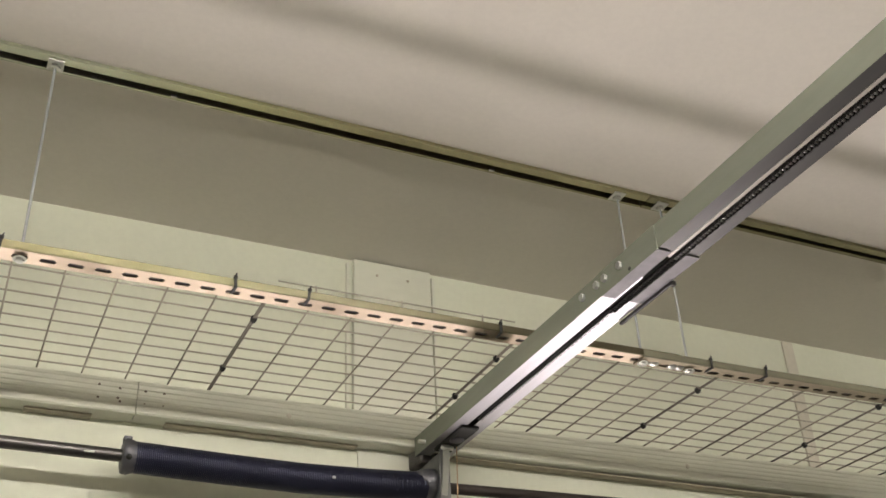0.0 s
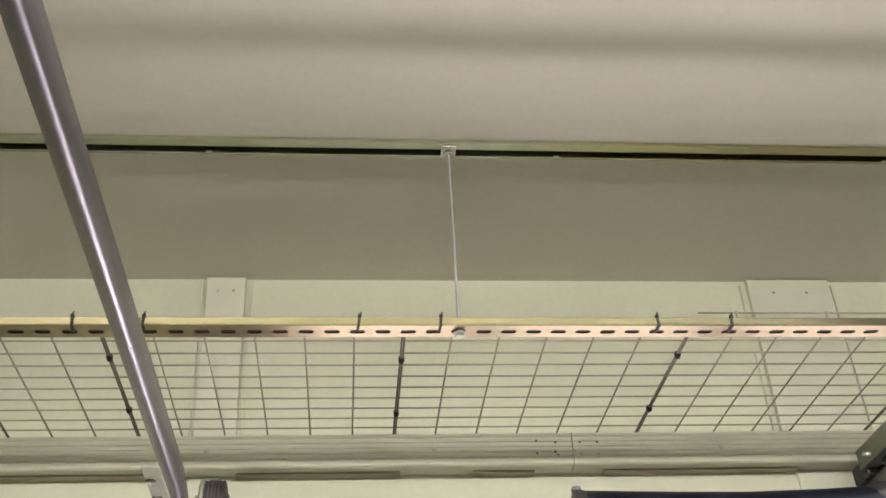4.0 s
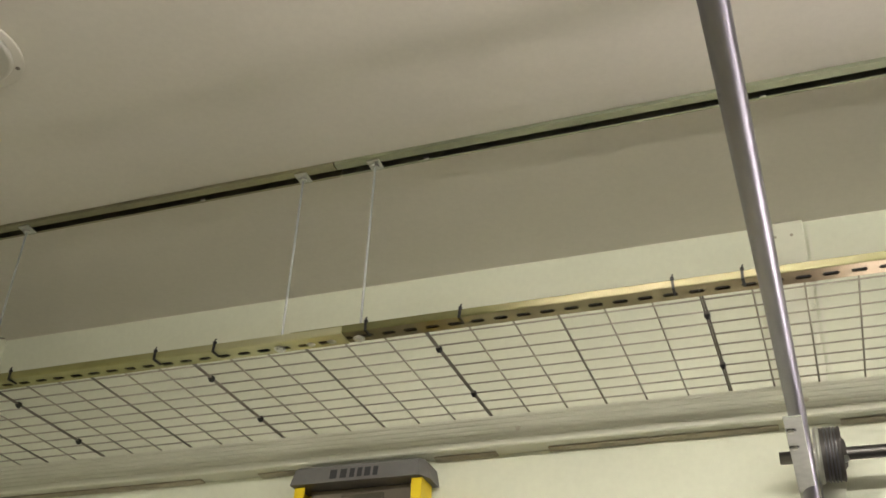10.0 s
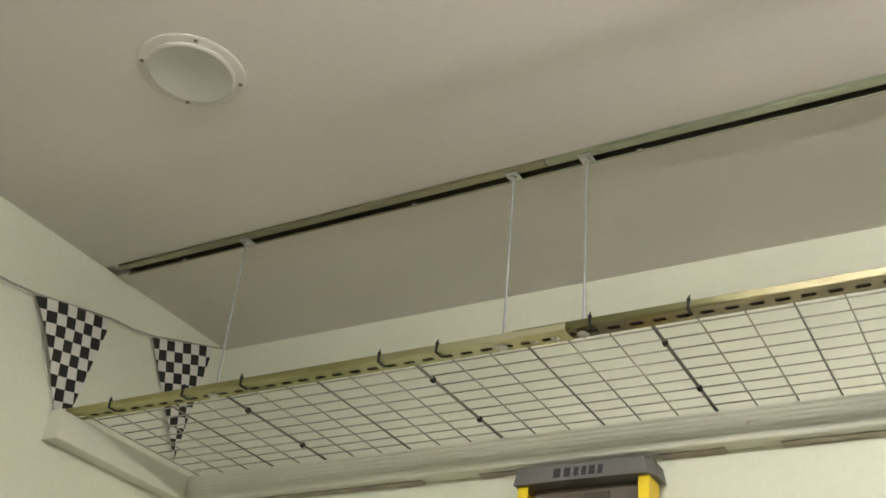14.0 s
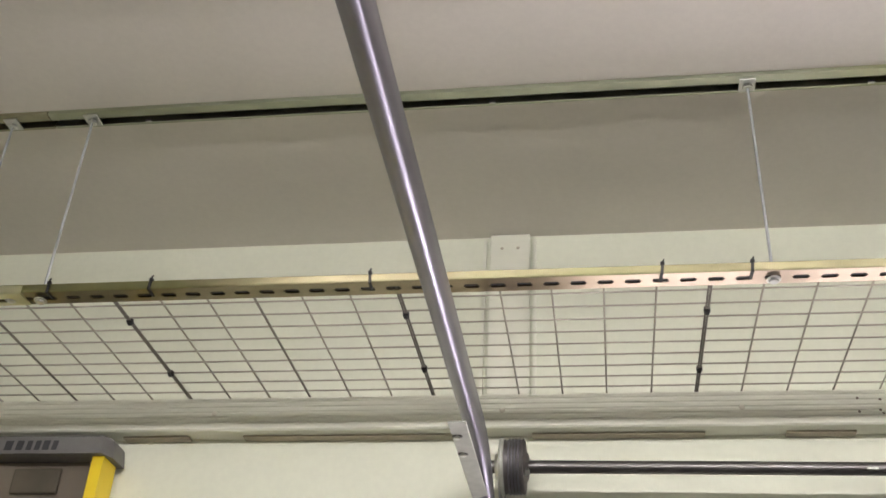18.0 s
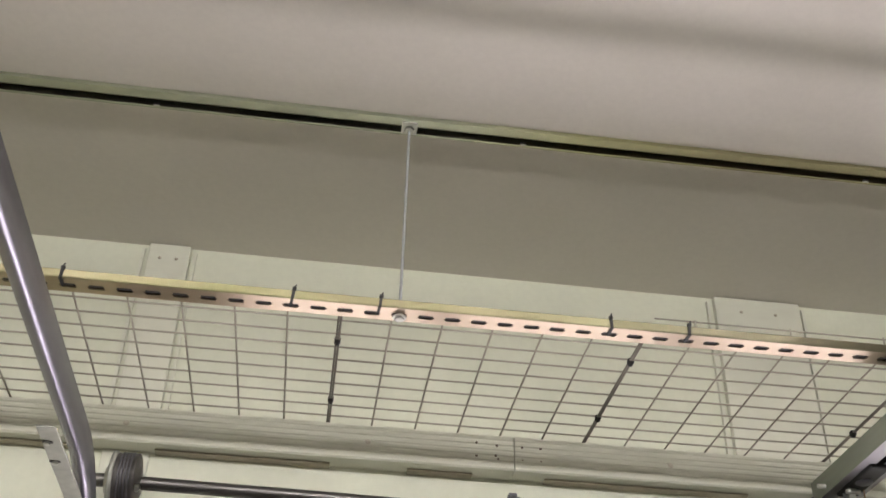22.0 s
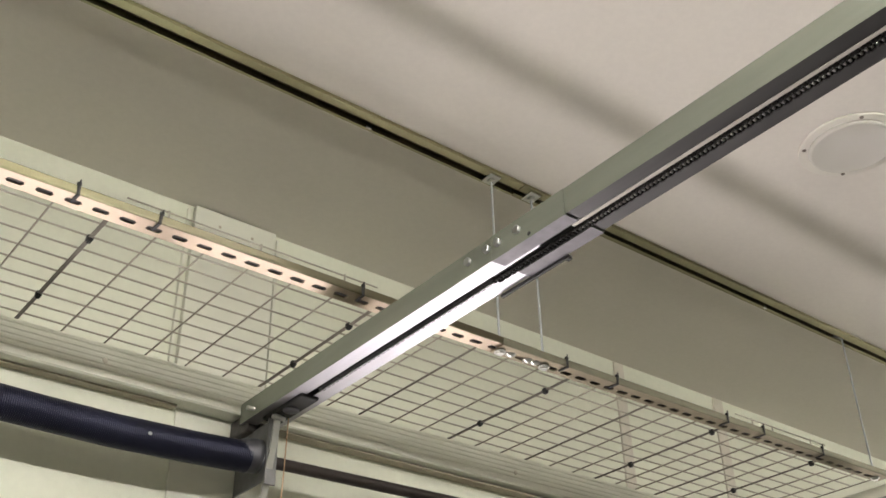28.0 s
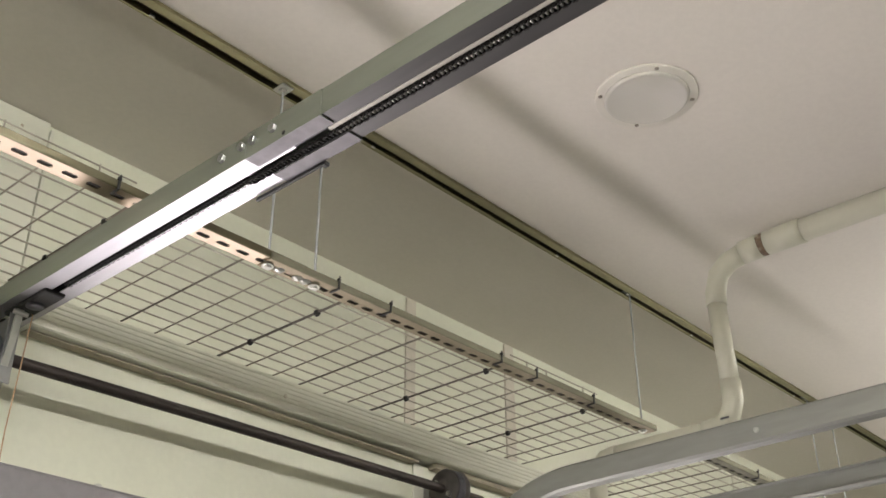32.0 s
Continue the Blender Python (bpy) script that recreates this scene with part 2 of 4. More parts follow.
STAIN = material("primer_stain", (0.20, 0.135, 0.085), 0.6, blotch=0.4, blotch_size=60, spot=(0.55, 0.50, 0.40), spot_size=45, spot_amount=0.85)
TINYSCREW = material("tarnished_screw", (0.24, 0.21, 0.18), 0.5, 0.5)
PLATE = material("white_plate", (0.69, 0.655, 0.60), 0.30, blotch=0.04, blotch_size=8)
COVER = material("satin_cover", (0.58, 0.555, 0.515), 0.32, blotch=0.05, blotch_size=8)
LADDERCAP = material("grey_plastic", (0.155, 0.15, 0.15), 0.5, blotch=0.12, blotch_size=12, grain=0.08, bump=0.1)
LADDERYELLOW = material("yellow_fibreglass", (0.85, 0.62, 0.02), 0.4, blotch=0.08, blotch_size=10)
PRINT = material("black_print", (0.03, 0.03, 0.035), 0.6)
FLAGWHITE = material("white_cloth", (0.74, 0.73, 0.70), 0.8, grain=0.06, grain_size=300)
FLAGBLACK = material("black_cloth", (0.018, 0.017, 0.018), 0.8)
CORD = material("grey_cord", (0.34, 0.32, 0.28), 0.8)
WOOD = material("ladder_shelf", (0.16, 0.13, 0.10), 0.6, blotch=0.2)
GLASS = material("window_glass", (0.9, 0.92, 0.92), 0.02)
GLASS.node_tree.nodes["Principled BSDF"].inputs["Transmission Weight"].default_value = 1.0
DOORPAINT = material("brown_door_paint", (0.16, 0.13, 0.11), 0.5, blotch=0.12, blotch_size=3, grain=0.06)
GLOW = bpy.data.materials.new("tube_glow")
GLOW.use_nodes = True
glow_node = GLOW.node_tree.nodes["Principled BSDF"]
glow_node.inputs["Base Color"].default_value = (0.8, 0.8, 0.8, 1)
glow_node.inputs["Emission Color"].default_value = (*TUBE_COLOUR, 1)
glow_node.inputs["Emission Strength"].default_value = TUBE_GLOW
LAMPWHITE = material("lamp_housing", (0.7, 0.7, 0.68), 0.4, blotch=0.05)

# ---- mesh helpers ----


class Shape:
    """Vertices and faces, gathered piece by piece, with a material index for each face."""

    def __init__(self):
        self.v, self.f, self.m, self.s = [], [], [], []

    def add(self, verts, faces, slot=0, smooth=False):
        n = len(self.v)
        self.v += [tuple(p) for p in verts]
        self.f += [tuple(n + i for i in face) for face in faces]
        self.m += [slot] * len(faces)
        self.s += [smooth] * len(faces)
        return self

    def box(self, x0, x1, y0, y1, z0, z1, bevel=0.0, slot=0):
        if bevel:
            bm = bmesh.new()
            bmesh.ops.create_cube(bm, size=1.0)
            for v in bm.verts:
                v.co = Vector(((x0 + x1) / 2 + v.co.x * (x1 - x0), (y0 + y1) / 2 + v.co.y * (y1 - y0), (z0 + z1) / 2 + v.co.z * (z1 - z0)))
            bmesh.ops.bevel(bm, geom=bm.edges[:], offset=bevel, segments=2, affect="EDGES", profile=0.5)
            bm.verts.index_update()
            self.add([v.co[:] for v in bm.verts], [[v.index for v in f.verts] for f in bm.faces], slot)
            bm.free()
            return self
        verts = [(x, y, z) for z in (z0, z1) for y in (y0, y1) for x in (x0, x1)]
        return self.add(verts, [(0, 2, 3, 1), (4, 5, 7, 6), (0, 1, 5, 4), (1, 3, 7, 5), (3, 2, 6, 7), (2, 0, 4, 6)], slot)

    def tube(self, path, r, seg=12, slot=0, caps=True, smooth=True):
        """A round bar along a path of points; r: one radius or one for each point."""
        pts = [Vector(p) for p in path]
        radii = r if isinstance(r, (list, tuple)) else [r] * len(pts)
        ref = None
        rings = []
        for i, p in enumerate(pts):
            d = ((pts[min(i + 1, len(pts) - 1)] - pts[i]).normalized() + (pts[i] - pts[max(i - 1, 0)]).normalized()).normalized()
            if ref is None:
                ref = d.orthogonal().normalized()
            ref = (ref - d * ref.dot(d)).normalized()
            side = d.cross(ref)
            rings.append([p + radii[i] * (math.cos(a) * ref + math.sin(a) * side) for a in (2 * math.pi * k / seg for k in range(seg))])
        verts = [q for ring in rings for q in ring]
        faces = [(i * seg + k, i * seg + (k + 1) % seg, (i + 1) * seg + (k + 1) % seg, (i + 1) * seg + k) for i in range(len(pts) - 1) for k in range(seg)]
        self.add(verts, faces, slot, smooth)
        if caps:
            n = len(self.v) - len(verts)
            last = n + (len(pts) - 1) * seg
            self.f += [tuple(n + k for k in reversed(range(seg))), tuple(last + k for k in range(seg))]
            self.m += [slot] * 2
            self.s += [False] * 2
        return self

    def loft(self, sections, slot=0, closed=True, caps=True, smooth=False):
        """Skin over a row of sections with the same number of points."""
        k = len(sections[0])
        verts = [p for s in sections for p in s]
        faces = []
        for i in range(len(sections) - 1):
            for j in range(k if closed else k - 1):
                a, b = i * k + j, i * k + (j + 1) % k
                faces.append((a, b, b + k, a + k))
        if caps and closed:
            faces += [tuple(reversed(range(k))), tuple((len(sections) - 1) * k + j for j in range(k))]
        return self.add(verts, faces, slot, smooth)

    def lathe(self, origin, axis, rings, seg=24, slot=0, smooth=True):
        """A turned body: rings of (distance along the axis, radius)."""
        o, a = Vector(origin), Vector(axis).normalized()
        u = a.orthogonal().normalized()
        w = a.cross(u)
        sections = [[o + a * d + r * (math.cos(t) * u + math.sin(t) * w) for t in (2 * math.pi * k / seg for k in range(seg))] for d, r in rings]
        return self.loft(sections, slot, smooth=smooth)

    def hexagon(self, centre, axis, r, h, slot=0):
        c, a = Vector(centre), Vector(axis).normalized()
        return self.lathe(c - a * h / 2, a, [(0, r * 0.92), (h * 0.15, r), (h * 0.85, r), (h, r * 0.92)], 6, slot, False)

    def mesh(self, name, mats):
        me = bpy.data.meshes.new(name)
        me.from_pydata(self.v, [], self.f)
        for mat in mats if isinstance(mats, (list, tuple)) else [mats]:
            me.materials.append(mat)
        me.polygons.foreach_set("material_index", self.m)
        me.polygons.foreach_set("use_smooth", self.s)
        me.update()
        bm = bmesh.new()
        bm.from_mesh(me)
        bmesh.ops.remove_doubles(bm, verts=bm.verts, dist=1e-6)
        bmesh.ops.recalc_face_normals(bm, faces=bm.faces)
        bm.to_mesh(me)
        bm.free()
        return me


def thing(name, label, category, shape=None, mats=None, group="", kind="", place=(0, 0, 0)):
    ob = new(name, shape.mesh(name, mats) if shape else None)
    ob.location = place
    return tagged(ob, label, category, group, kind)


def part(name, shape, mats, parent, label="", place=(0, 0, 0)):
    ob = new(name, shape.mesh(name, mats) if isinstance(shape, Shape) else shape)
    ob.parent = parent
    ob.location = place
    return tagged(ob, label) if label else ob

# ---- the plan ----
FLOOR_Z, CEIL_Z = 0.10, 3.118
WALL_Y = 0.434
DOOR_TOP, HEAD_Y = 2.25, 0.404
LEFT_X, RIGHT_X, BACK_Y = -1.785, 5.6, -5.6
SHELF_Z = 2.75


def rise(x):
    """The shelf and its ledger climb a little towards the second door."""
    return 0.0085 * max(0.0, min(x, 2.9) - 1.5)


def structure(name, shape, mats, label, category):
    return thing(name, label, category, shape, mats, kind="structure")


GROOVE_W, GROOVE_D = 0.0205, 0.014
ceiling_prof = [(BACK_Y - 0.15, CEIL_Z), (-GROOVE_W, CEIL_Z), (-GROOVE_W, CEIL_Z + GROOVE_D), (GROOVE_W, CEIL_Z + GROOVE_D), (GROOVE_W, CEIL_Z), (WALL_Y + 0.15, CEIL_Z), (WALL_Y + 0.15, CEIL_Z + 0.12), (BACK_Y - 0.15, CEIL_Z + 0.12)]
structure("ceiling", Shape().loft([[(x, y, z) for y, z in ceiling_prof] for x in (LEFT_X - 0.15, RIGHT_X + 0.15)]), CEILING, "smooth off-white painted garage ceiling", "ceiling")
structure("floor", Shape().box(LEFT_X - 0.15, RIGHT_X + 0.15, BACK_Y - 0.15, WALL_Y + 0.15, FLOOR_Z - 0.15, FLOOR_Z), FLOOR, "bare grey concrete garage floor", "floor")
structure("header_beam", Shape().box(LEFT_X, RIGHT_X, HEAD_Y, WALL_Y - 0.0002, DOOR_TOP + 0.02, 2.676), WALL, "cream painted beam over the garage doors", "beam")
DOORS = ((0.125, 2.465), (2.90, 5.24))
front = Shape().box(LEFT_X - 0.15, RIGHT_X + 0.15, WALL_Y, WALL_Y + 0.15, DOOR_TOP, CEIL_Z)
edges = [LEFT_X - 0.15, *DOORS[0], *DOORS[1], RIGHT_X + 0.15]
for a, b in zip(edges[::2], edges[1::2]):
    front.box(a, b, WALL_Y, WALL_Y + 0.15, FLOOR_Z, DOOR_TOP - 0.0002)
structure("wall_front", front, WALL, "cream painted wall over the garage doors", "wall")
for n, (a, b) in enumerate(DOORS):
    door = structure("door_%d" % (n + 1), Shape().box(a - 0.06, b + 0.06, WALL_Y + 0.152, WALL_Y + 0.154, FLOOR_Z, DOOR_TOP + 0.05), DOORPAINT, "closed brown sectional garage door", "garage door")
    y0, y1 = WALL_Y + 0.10, WALL_Y + 0.145
    for z0, z1 in ((FLOOR_Z, 0.63), (0.63, 1.16), (1.16, 1.70)):
        part("door_section", Shape().box(a + 0.004, b - 0.004, y0, y1, z0 + 0.002, z1 - 0.002, 0.003), DOORPAINT, door)
    top = Shape().box(a + 0.004, b - 0.004, y0, y1, 1.702, 1.825, 0.002).box(a + 0.004, b - 0.004, y0, y1, 2.095, DOOR_TOP - 0.003, 0.002)
    wide = (b - a - 0.008) / 4
    for k in range(5):
        xc = a + 0.004 + k * wide
        top.box(max(a + 0.004, xc - 0.03), min(b - 0.004, xc + 0.03), y0 + 0.001, y1 - 0.001, 1.823, 2.097)
    section = part("window_section", top, DOORPAINT, door)
    for k in range(4):
        pane = part("pane", Shape().box(a + 0.004 + k * wide + 0.03, a + 0.004 + (k + 1) * wide - 0.03, WALL_Y + 0.1425, WALL_Y + 0.1445, 1.825, 2.095), GLASS, section)
        pane.visible_shadow = False
structure("wall_left", Shape().box(LEFT_X - 0.15, LEFT_X, BACK_Y, WALL_Y, FLOOR_Z, CEIL_Z), WALL, "plain cream painted side wall", "wall")
structure("wall_right", Shape().box(RIGHT_X, RIGHT_X + 0.15, BACK_Y, WALL_Y, FLOOR_Z, CEIL_Z), WALL, "plain cream painted side wall", "wall")
structure("wall_back", Shape().box(LEFT_X - 0.15, RIGHT_X + 0.15, BACK_Y - 0.15, BACK_Y, FLOOR_Z, CEIL_Z), WALL, "plain cream painted back wall", "wall")


# Vertical cover strips on the front wall
def cover_strip(x0, x1, wide, proud=0.014, mat=None):
    s = Shape().box(x0, x1, WALL_Y - proud, WALL_Y, 2.70, CEIL_Z - 0.003, 0.0015)
    ob = structure("trim", s, mat or TRIM, "flat brownish tape over a wall joint" if mat else "flat cream strip covering a wall joint", "trim")
    part("lower_strip", Shape().box(x0, x1, HEAD_Y - 0.005, HEAD_Y, DOOR_TOP + 0.03, 2.673, 0.001), TRIM, ob)
    if wide:
        part("trim_edge", Shape().box(x0 - 0.014, x0 - 0.008, WALL_Y - 0.009, WALL_Y, 2.70, CEIL_Z - 0.012), TRIM, ob)
        part("trim_edge", Shape().box(x1 + 0.006, x1 + 0.012, WALL_Y - 0.009, WALL_Y, 2.70, CEIL_Z - 0.012), TRIM, ob)
        for dx in (0.3, 0.7):
            x = x0 + dx * (x1 - x0)
            part("nail_dimple", Shape().lathe((x, WALL_Y - 0.0135, CEIL_Z - 0.035), (0, -1, 0), [(0, 0.004), (0.0012, 0.003)], 10), GAP, ob)
    return ob


cover_strip(0.088, 0.167, True)
cover_strip(1.222, 1.403, True)
cover_strip(2.405, 2.440, False, 0.005, TAPE)
cover_strip(2.795, 2.835, False, 0.005, TAPE)
cover_strip(4.05, 4.12, False, 0.005)


# The ridged ledger that carries the back of the shelf
def ledger_profile(depth, z0, z1, ridges):
    """Points (out from the wall, height) of a board with shallow grooves in its face."""
    pts = [(0, z0), (depth - 0.003, z0), (depth, z0 + 0.003)]
    step = (z1 - z0 - 0.014) / ridges
    for i in range(ridges):
        z = z0 + 0.012 + i * step
        pts += [(depth, z), (depth - 0.0015, z + 0.0015), (depth - 0.0015, z + 0.0035), (depth, z + 0.005)]
    return pts + [(depth, z1 - 0.002), (depth - 0.002, z1), (0, z1)]


LEDGER0, LEDGER1, LEDGER_D = 2.674, 2.737, 0.074
prof = ledger_profile(LEDGER_D, LEDGER0, LEDGER1, 5)
seams = [LEFT_X, 0.789, 3.22, RIGHT_X]
for a, b in zip(seams, seams[1:]):
    ob = structure("trim", Shape().loft([[(x, WALL_Y - d, z + rise(x)) for d, z in prof] for x in [a + 0.0008] + [m for m in (1.5, 2.9) if a < m < b] + [b - 0.0008]]), TRIM, "cream ridged ledger strip carrying the shelf edge", "ledger")
ledger_left = structure("trim", Shape().box(LEFT_X, LEFT_X + 0.042, -0.050, WALL_Y - LEDGER_D - 0.001, LEDGER0, LEDGER1, 0.003), TRIM, "plain cream ledger board on the side wall", "ledger")
part("end_cap", Shape().box(LEFT_X, LEFT_X + 0.046, -0.054, -0.0502, LEDGER0 - 0.002, LEDGER1 + 0.002, 0.0015), TRIM, ledger_left)
for x, dz in ((0.722, 0.047), (0.758, 0.044), (0.803, 0.044), (0.836, 0.044), (0.722, 0.022), (0.756, 0.025), (0.760, 0.019)):
    thing("screw_hole", "small dark screw hole in the cream ledger", "hole", Shape().lathe((x, WALL_Y - LEDGER_D + 0.0005, LEDGER0 + dz), (0, -1, 0), [(0, 0.0026), (0.0008, 0.0020)], 10), WOOD, group="screw holes", kind="structure")
for x in (0.803, 0.836):
    thing("screw_hole", "filled and painted screw hole in the cream ledger", "hole", Shape().lathe((x, WALL_Y - LEDGER_D + 0.0005, LEDGER0 + 0.020), (0, -1, 0), [(0, 0.0022), (0.0008, 0.0016)], 10), GAP, group="screw holes", kind="structure")
for x in (-0.40, 0.125, 0.533, 1.07, 1.98):
    thing("nail_head", "painted-over nail head in the cream ledger", "nail", Shape().lathe((x, WALL_Y - LEDGER_D + 0.0012, LEDGER0 + 0.032), (0, -1, 0), [(0, 0.0055), (0.0016, 0.0048), (0.0022, 0.002)], 12), TAPE, group="ledger nails")
# Brown strips stand in for the shade in the gap under the ledger
for a, b in ((-1.70, -1.102), (-0.965, -0.86), (-0.578, -0.451), (-0.348, 0.072), (0.176, 0.471), (0.605, 0.718), (0.847, 1.216), (1.42, 2.40), (2.46, 3.1)):
    structure("trim", Shape().box(a, b, HEAD_Y - (0.026 if a > 1.3 else 0.020), HEAD_Y - 0.0003, LEDGER0 - 0.004, LEDGER0 - 0.0005 + rise(a)), GAP, "brown strip painting the gap's shade under the ledger", "gap")

# ---- the hanging shelf ----
STRUT_B = CEIL_Z - 0.007


def strut(x0, x1, label, mat):
    """A slotted ceiling channel, open downwards, with lips."""
    w, t, lip = 0.0202, 0.0025, 0.0175
    top, low = CEIL_Z + GROOVE_D - 0.0005, STRUT_B
    outer = [(-w, top), (-w, low), (-w + lip, low), (-w + lip, low + 0.005)]
    inner = [(-w + lip - t, low + 0.005), (-w + lip - t, low + t), (-w + t, low + t), (-w + t, top - t)]
    lip = 0.0095 if x0 > 1 else 0.0052
    outer_far = [(w, top), (w, low), (w - lip, low), (w - lip, low + 0.005)]
    inner_far = [(w - lip + t, low + 0.005), (w - lip + t, low + t), (w - t, low + t), (w - t, top - t)]
    right = inner_far[::-1] + outer_far[::-1]
    ob = thing("strut_channel", label, "channel", group="ceiling channels")
    part("channel_body", Shape().loft([[(x, y, z) for y, z in outer + inner + right] for x in (x0, x1)]), mat, ob)
    # Extra dark strip under the web paints the shade inside the channel
    part("channel_back", Shape().box(x0 + 0.001, x1 - 0.001, -w + t + 0.0005, w - t - 0.0005, top - t - 0.002, top - t - 0.0003), CHANNELSHADE, ob, "inside of the channel, darkened for its shade")
    for x in np.arange(x0 + 0.17, x1 - 0.03, 0.61):
        part("punched_tab", Shape().box(x, x + 0.010, 0.0105, 0.0148, low - 0.0005, low + 0.003), SCREW, ob)
    return ob


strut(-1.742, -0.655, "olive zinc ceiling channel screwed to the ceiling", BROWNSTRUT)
strut(-0.652, 1.695, "pale green zinc ceiling channel, olive reflection coloured in, carrying hanger rods", STRUT)
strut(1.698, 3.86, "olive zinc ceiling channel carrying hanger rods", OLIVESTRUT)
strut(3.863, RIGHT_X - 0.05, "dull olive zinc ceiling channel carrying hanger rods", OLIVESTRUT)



def slotted_angle(x0, x1, z, label, dy=0.0, upright=YELLOW, flange=FLANGE, pitch=0.0396, slot0=0.389):
    """An L section with a row of real slots in its lower flange."""
    y0, y1, t, high = -0.019 + dy, 0.019 + dy, 0.0025, 0.0140
    ob = thing("slotted_angle", label, "angle bar", group="shelf edge angles")
    part("upright_flange", Shape().loft([[(x, y, zz + rise(x)) for y, zz in ((y0 + 0.0024, z), (y0 + t, z + 0.0001), (y0 + t, z + high), (y0 + 0.0008, z + high), (y0, z + high - 0.0012), (y0, z + 0.0030), (y0 + 0.0007, z + 0.0010))] for x in [x0] + [m for m in (1.5,) if x0 < m < x1] + [x1]]), upright, ob)
    flange_shape = Shape()
    k0 = math.ceil((x0 + 0.02 - slot0) / pitch)
    k1 = math.floor((x1 - 0.02 - slot0) / pitch)
    edge = [x0] + [slot0 + (k - 0.5) * pitch for k in range(k0 + 1, k1 + 1)] + [x1]
    yc, half, r = 0.002, 0.0125, 0.0054
    for k in range(k0, k1 + 1):
        a, b, c = edge[k - k0], edge[k - k0 + 1], slot0 + k * pitch
        ya = y0 + t - 0.0003
        outer = [(a, ya), (c, ya), (b, ya), (b, yc), (b, y1), (c, y1), (a, y1), (a, yc)]
        inner = [(c - half + 0.003, yc - r), (c, yc - r), (c + half - 0.003, yc - r), (c + half, yc), (c + half - 0.003, yc + r), (c, yc + r), (c - half + 0.003, yc + r), (c - half, yc)]
        verts = [(x, y, z + rise(x)) for x, y in outer + inner] + [(x, y, z + t + rise(x)) for x, y in outer + inner]
        faces = []
        for i in range(8):
            j = (i + 1) % 8
            faces += [(i, j, 8 + j, 8 + i), (16 + j, 16 + i, 24 + i, 24 + j), (8 + i, 8 + j, 24 + j, 24 + i)]
            if i in (0, 1, 4, 5) or (i in (2, 3) and k == k1) or (i in (6, 7) and k == k0):
                faces.append((j, i, 16 + i, 16 + j))
        flange_shape.add(verts, faces)
    part("slotted_flange", flange_shape, flange, ob)
    return ob


slotted_angle(-1.775, -0.60, SHELF_Z - 0.0075, "olive yellow zinc slotted angle along the shelf edge", -0.0027, OLIVE, OLIVE)
slotted_angle(-0.70, 1.70, SHELF_Z - 0.0045, "yellow zinc slotted angle bar along the shelf edge")
slotted_angle(1.62, 2.80, SHELF_Z - 0.0075, "dull olive slotted angle with a brownish slotted flange", -0.0027, DULLZINC, BROWNFLANGE, 0.0367, 1.973)
slotted_angle(2.98, 3.42, SHELF_Z - 0.0075, "dull grey-olive slotted angle along the shelf edge", -0.0027, DULLZINC, DULLZINC)

# Wire panels, with the places where neighbours meet
SEAMS = (-1.367, -0.919, -0.463, -0.003, 0.462, 0.9215, 1.373, 1.821, 2.249, 2.583, 2.800)
CELLS = (6, 6, 6, 6, 6, 6, 6, 6, 5, 3)
ROWS_Y = [0.004 + 0.0404 * i for i in range(11)]


def wire_panel(x0, x1, left_frame=True, right_frame=True, label="grey welded wire shelf panel resting on the angle", n=5, lift=0.009):
    ob = thing("wire_panel", label, "wire panel", group="wire shelf panels")
    step = (x1 - x0) / n
    front, back = -0.010, WALL_Y - 0.004
    for i in range(n + 1):
        x = x0 + i * step
        z = SHELF_Z + rise(x)
        if (i == 0 and left_frame) or (i == n and right_frame):
            x += 0.0018 if i == 0 else -0.0018
            part("frame_wire", Shape().tube([(x, front, z), (x, back, z)], 0.0017 if x < 1.0 else 0.0014, 8), PALEFRAME if 0.7 < x < 1.6 or -1.1 < x < -0.8 else DARKWIRE, ob)
        else:
            thick = i == 3 and n > 4 and (x < 0 or x > 1.4)
            part("cross_wire", Shape().tube([(x, front, z), (x, back, z)], 0.0021 if thick else 0.0016, 6), MIDWIRE if thick else WIRE, ob)
    for y in ROWS_Y:
        part("long_wire", Shape().tube([(x, y, SHELF_Z + 0.0035 + rise(x)) for x in (x0 + 0.001, x1 - 0.001)], 0.0016, 6), WIRE, ob)
    # Dark bar added behind the slots so that they read near black
    edge = [[(x, y, SHELF_Z + rise(x) + z) for y, z in ((-0.0125, -0.0019), (0.0135, -0.0019), (0.0135, -0.0004), (-0.0125, -0.0004))] for x in (x0 + 0.002, x1 - 0.002)]
    part("slot_backing", Shape().loft(edge), DARKBAR, ob, "added dark bar that blackens the angle's slots")
    part("lip_wire", Shape().tube([(x, -0.011, SHELF_Z + lift + rise(x)) for x in (x0 + 0.012, x1 - 0.012)], 0.0014, 6), WIRE, ob)
    for i in (1, n // 2, n - 1) if n > 3 else (1, 2):
        x = x0 + i * step
        part("lip_post", Shape().tube([(x, -0.011, SHELF_Z + rise(x)), (x, -0.011, SHELF_Z + lift + rise(x) + 0.003)], 0.0015, 6), WIRE, ob)
    return ob


wire_panel(-1.745, SEAMS[0], False, True)
for a, b, n in zip(SEAMS, SEAMS[1:], CELLS):
    wire_panel(a, b, label="grey welded wire shelf panel with darker end wires", n=n, lift=0.023 if a in (0.9215, 2.249) else 0.009)
wire_panel(2.98, 3.40, False, False, n=6)

